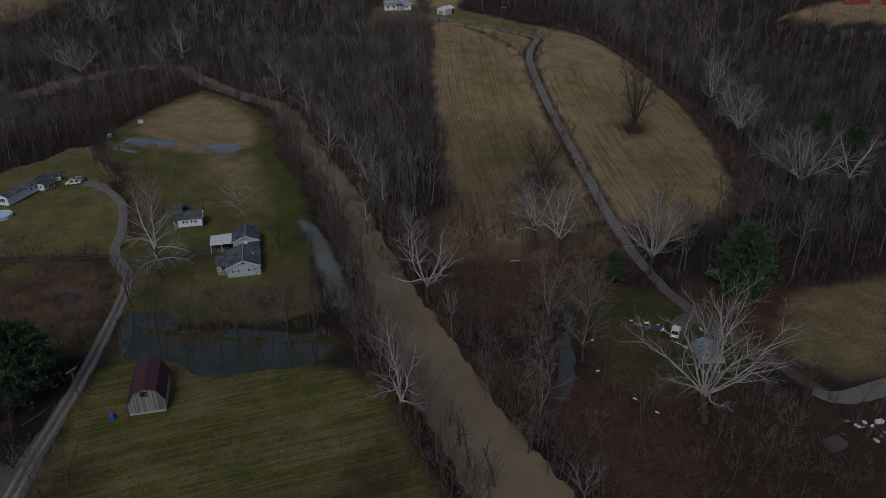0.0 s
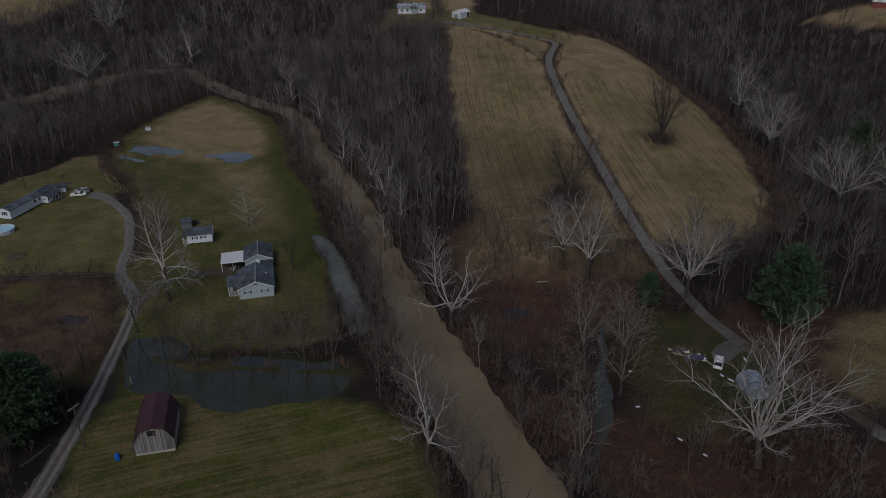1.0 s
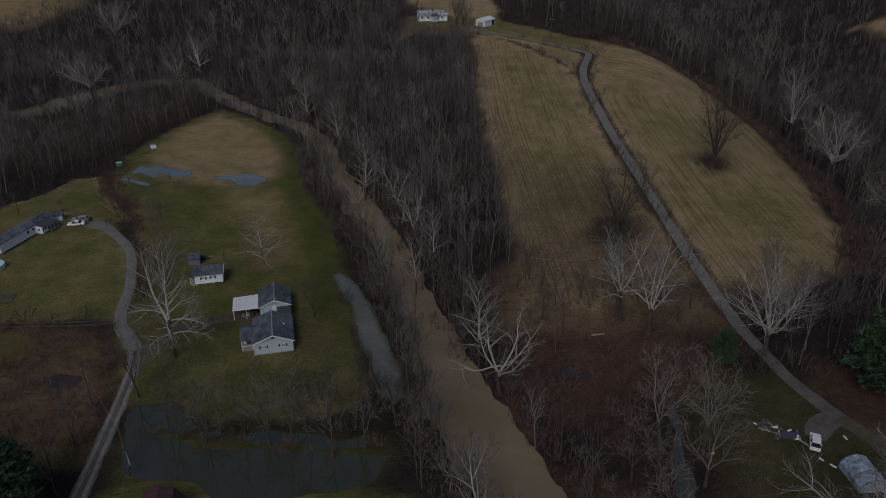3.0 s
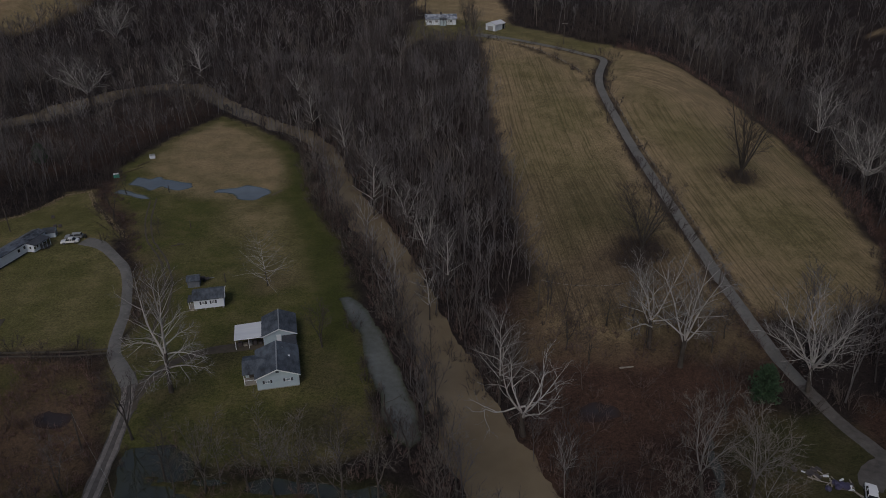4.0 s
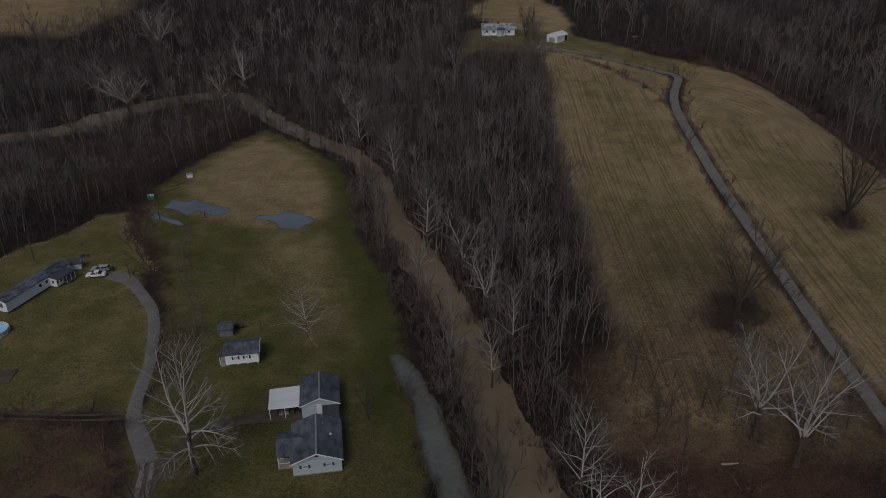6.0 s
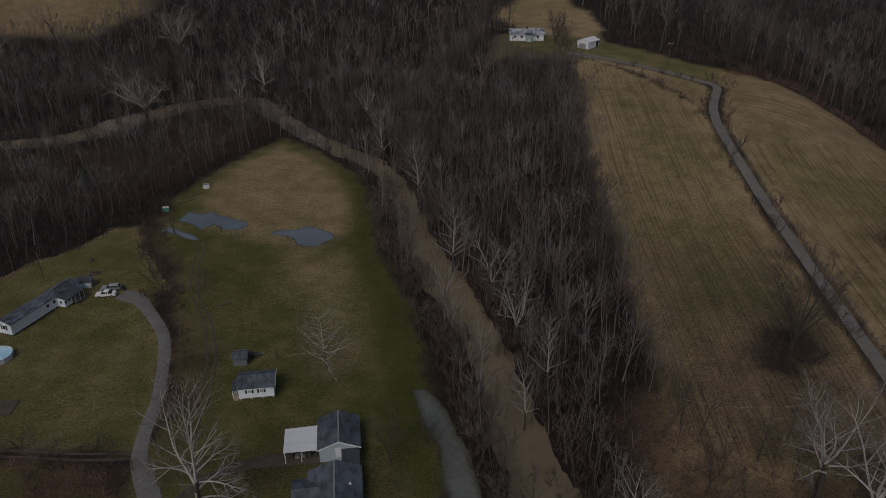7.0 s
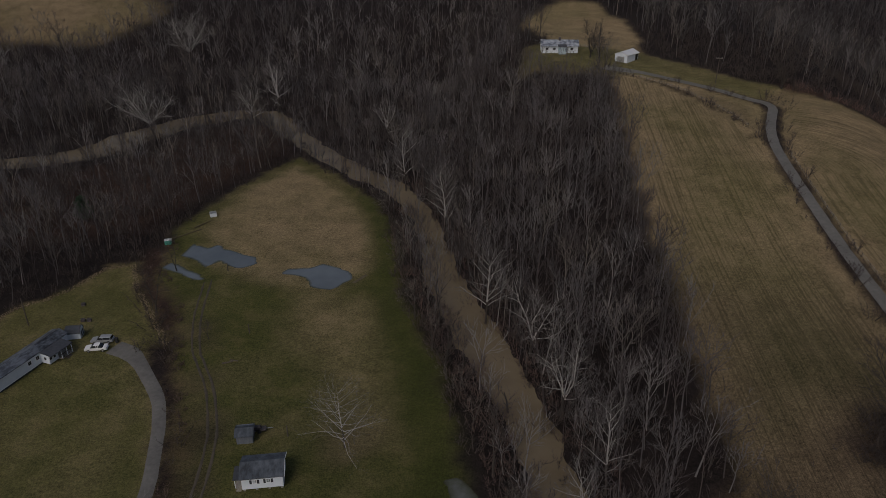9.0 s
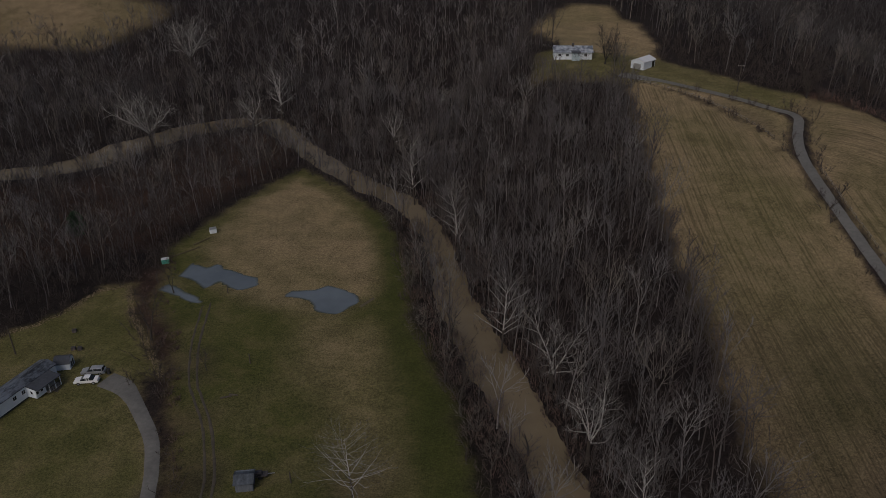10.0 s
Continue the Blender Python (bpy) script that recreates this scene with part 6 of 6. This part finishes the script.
pines = [tree_meshes(grow_pine(200, 19, 9.0, 2400), (M["bark_dark"], M["needles"])), tree_meshes(grow_pine(201, 15, 6.5, 1500), (M["bark_dark"], M["needles"]))]
for k, x, y, s, lab in ((0, 76.3, 145, 1.0, "large dark green pine beside the lane"), (1, 48.3, 153, 0.55, "small dark green pine by the lane"), (0, -74, 112, 0.9, "large dark green pine beside the gravel lane"),
                        (1, -80, 106, 1.05, "large dark green pine beside the gravel lane"), (1, -76, 120, 0.8, "dark green pine beside the gravel lane"), (1, -84, 116, 1.0, "dark green pine beside the gravel lane"),
                        (0, 141, 235, 0.9, "dark green pine in the hillside wood"), (1, 150, 228, 0.9, "dark green pine in the hillside wood"), (1, -150, 290, 0.5, "dark green conifer in the wood")):
    PLACED.append((x, y))
    tree_thing("pine_tree", pines[k], x, y, (x * 31) % 360, lab, None, s, "pines")

# ---- woods, brush and banks ----
taken = np.array(PLACED)


def clear_of_placed(x, y, r):
    d = np.min(np.hypot(x[:, None] - taken[None, :, 0], y[:, None] - taken[None, :, 1]), axis=1)
    return d > r


near_wood = [joined(grow_wood_tree(300 + i, 12.5 + 0.8 * i, 0.3 + 0.06 * (i % 3), 0.3 + 0.05 * (i % 3), 4 + i % 3, 5 + i % 2, 4, 0.05)) for i in range(8)]
saplings = [joined(grow_wood_tree(320 + i, 5.5 + 0.8 * i, 0.5, 0.15, 4, 4, 3, 0.035)) for i in range(6)]
far_wood = [joined(grow_wood_tree(330 + i, 13 + 1.1 * i, 0.42, 0.3, 4, 4, 4, 0.1)) for i in range(6)]
bushes = [grow_bush(360 + i, 2.2 + 0.3 * i).arrays() for i in range(6)]
low_bushes = [grow_bush(380 + i, 0.9 + 0.15 * i, 8, 5).arrays() for i in range(4)]


def near_keep(x, y, rng):
    g = gap_to_open(x, y, (LOW_SCRUB,))
    return (g > 1.5) & in_sight(x, y) & clear_of_placed(x, y, 2.5) & ~((x > -4) & (y > 350)) & ~((x > -14) & (y > 364))


wood_near = spread_points(-70, 15, 180, 420, 4.3, near_keep, 1)
wood_near = wood_near[wood_near[:, 0] > np.interp(wood_near[:, 1], CREEK_Y, CREEK_X) - 4]
scatter_mesh("creekside_wood", near_wood, wood_near, M["bark_wood"], "dense bare grey-brown wood between creek and field", "woodland", 0.75, 1.1, 2)


def right_keep(x, y, rng):
    return (gap_to_open(x, y, (LOW_SCRUB,)) > 1.5) & in_sight(x, y) & (x > 60) & ((y > 152) | (x > 100)) & clear_of_placed(x, y, 3) & clear_of_placed(x, y + 5, 6)


# same trees in the darkened bark copy, which shades the hillside
scatter_mesh("hillside_wood", near_wood, spread_points(60, 330, 100, 330, 6.0, right_keep, 3), M["bark_slope_shade"], "bare grey-brown wood on the far hillside", "woodland", 0.75, 1.2, 4)


def left_keep(x, y, rng):
    g = gap_to_open(x, y, (LOW_SCRUB,))
    left = x < np.interp(y, CREEK_Y, CREEK_X) - 4
    sparse = (poly_sd(x, y, LOW_WOOD) < 0) & (rng.random(x.size) < 0.72)
    return (g > 1.5) & ~sparse & in_sight(x, y) & left & ~((x > -70) & (y < 330)) & ~((x < -85) & (line_d(x, y, CREEK) < 8) & (rng.random(x.size) < 0.85)) & clear_of_placed(x, y, 3)


scatter_mesh("meadow_wood", near_wood, spread_points(-340, -40, 175, 435, 5.6, left_keep, 5), M["bark_wood"], "bare grey-brown wood round the meadow", "woodland", 0.68, 1.08, 6)


def low_wood_keep(x, y, rng):
    return (poly_sd(x, y, LOW_WOOD) < 0) & (line_d(x, y, CREEK) > 1.5)


scatter_mesh("low_wood", saplings, spread_points(-216, -106, 268, 395, 3.6, low_wood_keep, 61), M["bark_wood"], "low bare scrub wood beside the far bend of the creek", "woodland", 0.6, 1.15, 62)


def far_keep(x, y, rng):
    return (gap_to_open(x, y) > 2) & in_sight(x, y) & ~((x < 15) & (x > -70) & (y < 420))


far1 = spread_points(-420, 60, 430, 700, 8.5, far_keep, 7)
far2 = spread_points(20, 480, 330, 700, 8.5, far_keep, 8)
scatter_mesh("far_wood", far_wood, far1, M["bark_wood"], "distant bare winter woods on the hills", "woodland", 0.8, 1.2, 9)
# darkened bark copy again, shade in the colour
scatter_mesh("far_hill_wood", far_wood, far2, M["bark_slope_shade"], "distant dark bare woods behind the hay field", "woodland", 0.8, 1.2, 10)


def approach_keep(x, y, rng):
    return (poly_sd(x, y, RED_APPROACH) < 0) & in_sight(x, y)


scatter_mesh("young_wood", near_wood, spread_points(165, 280, 280, 392, 4.6, approach_keep, 35), M["bark_wood"], "young bare wood below the far field", "woodland", 0.35, 0.6, 36)




def scrub_keep(x, y, rng):
    inside = np.minimum(np.minimum(poly_sd(x, y, LOW_SCRUB), poly_sd(x, y, LEFT_SCRUB)), np.minimum(poly_sd(x, y, NECK), poly_sd(x, y, SW_SCRUB))) < 0
    off = np.minimum(np.minimum(line_d(x, y, CREEK), line_d(x, y, ROAD_HILL)), np.minimum(line_d(x, y, ROAD_LOW), poly_sd(x, y, JUNKYARD)))
    return inside & (off > 0.8) & ((rng.random(x.size) < (0.32 + 0.34 * wobble(x, y, 0.12, 5.0)) * np.where(poly_sd(x, y, RED_SCRUB) < 0, 0.45, 0.9)) | ((poly_sd(x, y, NECK) < 0) & (rng.random(x.size) < 0.4)))


def bank_keep(x, y, rng):
    d = line_d(x, y, CREEK)
    p = np.minimum(poly_sd(x, y, POOL), poly_sd(x, y, SLIVER))
    near = (p > 0) & (((d > 0.3) & (d < 7) & (x > -60)) | ((p < 2.5) & (y > 131) & (y < 150)))
    return near & (rng.random(x.size) < 0.7) & (line_d(x, y, ROAD_LOW) > 1) & (gap_to_open(x, y) > -3.5)


def thicket_keep(x, y, rng):
    inside = np.minimum(np.minimum(poly_sd(x, y, LOW_SCRUB), poly_sd(x, y, RED_SCRUB)), poly_sd(x, y, SW_SCRUB)) < 0
    off = np.minimum(np.minimum(line_d(x, y, CREEK), line_d(x, y, ROAD_HILL)), poly_sd(x, y, JUNKYARD))
    return inside & (off > 1.5) & (rng.random(x.size) < (0.3 + 0.36 * wobble(x, y, 0.1, 9.0)) * np.where(poly_sd(x, y, RED_SCRUB) < 0, 0.3, 0.8)) & (np.minimum(line_d(x, y, ROAD_SPUR), line_d(x, y, ROAD_YARD)) > 0.5)


def bank_wood_keep(x, y, rng):
    d = line_d(x, y, CREEK)
    between = (poly_sd(x, y, [(-5, 112), (-16, 122), (-14, 132), (-19, 140), (-20, 158), (-27, 178), (-31, 195), (-24, 200), (-14, 175), (-9, 155), (-6, 138), (0, 120)]) < 0)
    return (d > 0.5) & ((d < 5) | between) & (x > -60) & (y > 78) & (rng.random(x.size) < np.where(between | (x < np.interp(y, CREEK_Y, CREEK_X) - 5), 0.32, 0.6)) & (gap_to_open(x, y) > -4) & (poly_sd(x, y, BARNYARD) > 0) & ((poly_sd(x, y, SLIVER) > 0.3) | (y < 150))


scatter_mesh("sapling_thicket", saplings, np.concatenate([spread_points(-125, 160, 60, 190, 3.9, thicket_keep, 21)]), M["sapling_bark"], "thicket of bare grey saplings", "saplings", 0.7, 1.3, 22)
scatter_mesh("bank_saplings", saplings, spread_points(-62, 45, 78, 330, 3.1, bank_wood_keep, 23), M["sapling_bark"], "bare grey saplings along the creek banks", "saplings", 0.8, 1.6, 24)


def bank_tree_keep(x, y, rng):
    d = line_d(x, y, CREEK)
    return (d > -1.0) & (d < 4.5) & (rng.random(x.size) < 0.72) & in_sight(x, y) & (gap_to_open(x, y) > -3.0) & (poly_sd(x, y, SLIVER) > 0.3)


def bend_keep(x, y, rng):
    d = line_d(x, y, CREEK)
    return (d > -1.2) & (d < 5) & (rng.random(x.size) < np.where(x > -120, 0.7, 0.5)) & (poly_sd(x, y, MEADOW) > -1.5)


scatter_mesh("bend_wood", near_wood, spread_points(-200, -56, 318, 412, 4.4, bend_keep, 71), M["bark_wood"], "bare trees leaning over the far bend of the creek", "woodland", 0.4, 0.8, 72)
scatter_mesh("bank_wood", near_wood, spread_points(-75, 45, 78, 380, 4.2, bank_tree_keep, 51), M["bark_wood"], "bare trees crowding the creek banks", "woodland", 0.5, 0.95, 52)


def fringe_keep(x, y, rng):
    d = line_d(x, y, [(a, b, 0.0) for a, b in LAWN_EDGE])
    return d < 0.7


def spit_keep(x, y, rng):
    return (line_d(x, y, SPIT) < 0.6) & (rng.random(x.size) < 0.3 + 0.5 * wobble(x, y, 0.35, 3.0))


scatter_mesh("pool_brush", bushes, spread_points(-64, -16, 126, 138, 1.0, spit_keep, 33), M["shrub"], "brush on a strip of ground in the flood water", "brush", 0.25, 1.0, 34)


def neck_keep(x, y, rng):
    return (poly_sd(x, y, NECK) < -0.4) & (y > 196) & (rng.random(x.size) < 0.2 + 0.6 * wobble(x, y, 0.3, 2.0))


scatter_mesh("hedge_brush", low_bushes, spread_points(-124, -74, 180, 285, 0.95, neck_keep, 37), M["shrub"], "dark red-brown hedge brush beside the lawn", "brush", 0.5, 1.25, 38)


def stray_keep(x, y, rng):
    return (gap_to_open(x, y, (LOW_SCRUB,)) > 2) & in_sight(x, y) & (rng.random(x.size) < 0.6)


scatter_mesh("grey_wood", near_wood, spread_points(-260, 300, 185, 520, 13, stray_keep, 39), M["twig_brown"], "scattered paler grey trees among the woods", "woodland", 0.8, 1.15, 40)
scatter_mesh("straw_fringe", low_bushes, spread_points(-152, -95, 222, 266, 0.5, fringe_keep, 25), M["straw"], "fringe of dry pale grass round the lawn", "grass", 0.22, 0.45, 26)


def spot_keep(x, y, rng):
    d = np.full(x.shape, 1e9)
    for bx, by, br in BRUSH_SPOTS:
        d = np.minimum(d, np.hypot(x - bx, y - by) - br)
    return (d + 2.8 * wobble(x, y, 0.3, 2.0) < 0.5) & (rng.random(x.size) < np.clip(0.25 - 0.2 * d, 0, 0.95)) & (line_d(x, y, ROAD_HILL) > 0.8)


scatter_mesh("field_brush", bushes, spread_points(25, 90, 180, 250, 1.25, spot_keep, 27), M["twig_dark"], "dark briar patches round the field trees", "brush", 0.45, 0.95, 28)
scatter_mesh("low_brush", bushes, spread_points(-130, 160, 60, 190, 2.1, scrub_keep, 11), M["shrub"], "tangled reddish-brown winter brush", "brush", 0.5, 1.25, 12)
scatter_mesh("bank_brush", bushes, spread_points(-70, 40, 75, 330, 2.0, bank_keep, 13), M["shrub"], "tangled brush along the creek banks", "brush", 0.5, 1.3, 14)


def briar_keep(x, y, rng):
    inside = (poly_sd(x, y, LEFT_SCRUB) < -0.5) & (poly_sd(x, y, PUDDLES[4]) > 1)
    return inside & (rng.random(x.size) < 0.35 + 0.75 * wobble(x, y, 0.45, 4.0)) & (line_d(x, y, ROAD_LOW) > 0.8)


scatter_mesh("briar_patch", low_bushes, spread_points(-122, -66, 126, 172, 0.95, briar_keep, 65), M["briar"], "matted dark red briars and dead stalks", "brush", 0.5, 1.2, 66)


def rim_keep(x, y, rng):
    return (poly_sd(x, y, FIELD_RIM) < 1.5) & (rng.random(x.size) < 0.5 + 0.4 * wobble(x, y, 0.2, 3.0))


scatter_mesh("rim_brush", bushes, spread_points(60, 120, 180, 365, 1.7, rim_keep, 63), M["briar"], "dark red-brown briars where the hay field meets the wood", "brush", 0.35, 0.9, 64)


def under_keep(x, y, rng):
    return (gap_to_open(x, y, (LOW_SCRUB,)) > -1) & in_sight(x, y) & (rng.random(x.size) < 0.7)


scatter_mesh("undergrowth", bushes, spread_points(-250, 150, 150, 430, 3.4, under_keep, 15), M["twig_dark"], "brown undergrowth below the woods", "brush", 0.6, 1.5, 16)


def verge_keep(x, y, rng):
    d = line_d(x, y, ROAD_HILL)
    bank = line_d(x, y, [(13, 369.5, 0), (22, 363, 0), (32, 353, 0), (40.5, 339, 0), (47, 322, 0)])
    return (((d > 0.5) & (d < 1.5) & (y > 160) & (y < 345)) | (bank < 0.5)) & (rng.random(x.size) < 0.4)


scatter_mesh("verge_brush", low_bushes, spread_points(10, 100, 160, 372, 0.9, verge_keep, 17), M["shrub"], "dry weeds and briars along the lane", "brush", 0.3, 0.7, 18)


def lane_keep(x, y, rng):
    d = line_d(x, y, ROAD_HILL)
    mid = np.interp(y, [p[1] for p in ROAD_HILL[:11]], [p[0] for p in ROAD_HILL[:11]])
    east = (x > mid) & (d > 0.35) & (d < 1.3)
    west = (x < mid) & (d > 0.6) & (d < 1.1) & (rng.random(x.size) < 0.3)
    bank = line_d(x, y, [(13, 369, 0.0), (22, 362.5, 0.0), (31.5, 352.5, 0.0), (40, 338.5, 0.0), (46, 323, 0.0)]) < 0.8
    return (((east | west) & (y > 165) & (y < 338)) | bank) & (rng.random(x.size) < 0.75)


scatter_mesh("lane_brush", low_bushes, spread_points(8, 66, 165, 372, 0.8, lane_keep, 41), M["twig_dark"], "dark weeds and brush along the hill lane", "brush", 0.25, 0.6, 42)


def ground_spot_keep(x, y, rng):
    near = np.zeros(x.size)
    for bx, by, br in BRUSH_SPOTS:
        near = np.maximum(near, 1 - np.hypot(x - bx, y - by) / (br + 0.5))
    foot = np.where(poly_sd(x, y, FIELD_FOOT) < 0, 0.06, 0.0)
    return (rng.random(x.size) < np.maximum(1.3 * near, 0.5 * foot)) & (line_d(x, y, ROAD_HILL) > 0.8)


scatter_mesh("field_brush", low_bushes, spread_points(5, 90, 168, 255, 0.85, ground_spot_keep, 43), M["twig_dark"], "soft brown brush and briars in the hay field", "brush", 0.5, 1.3, 44)
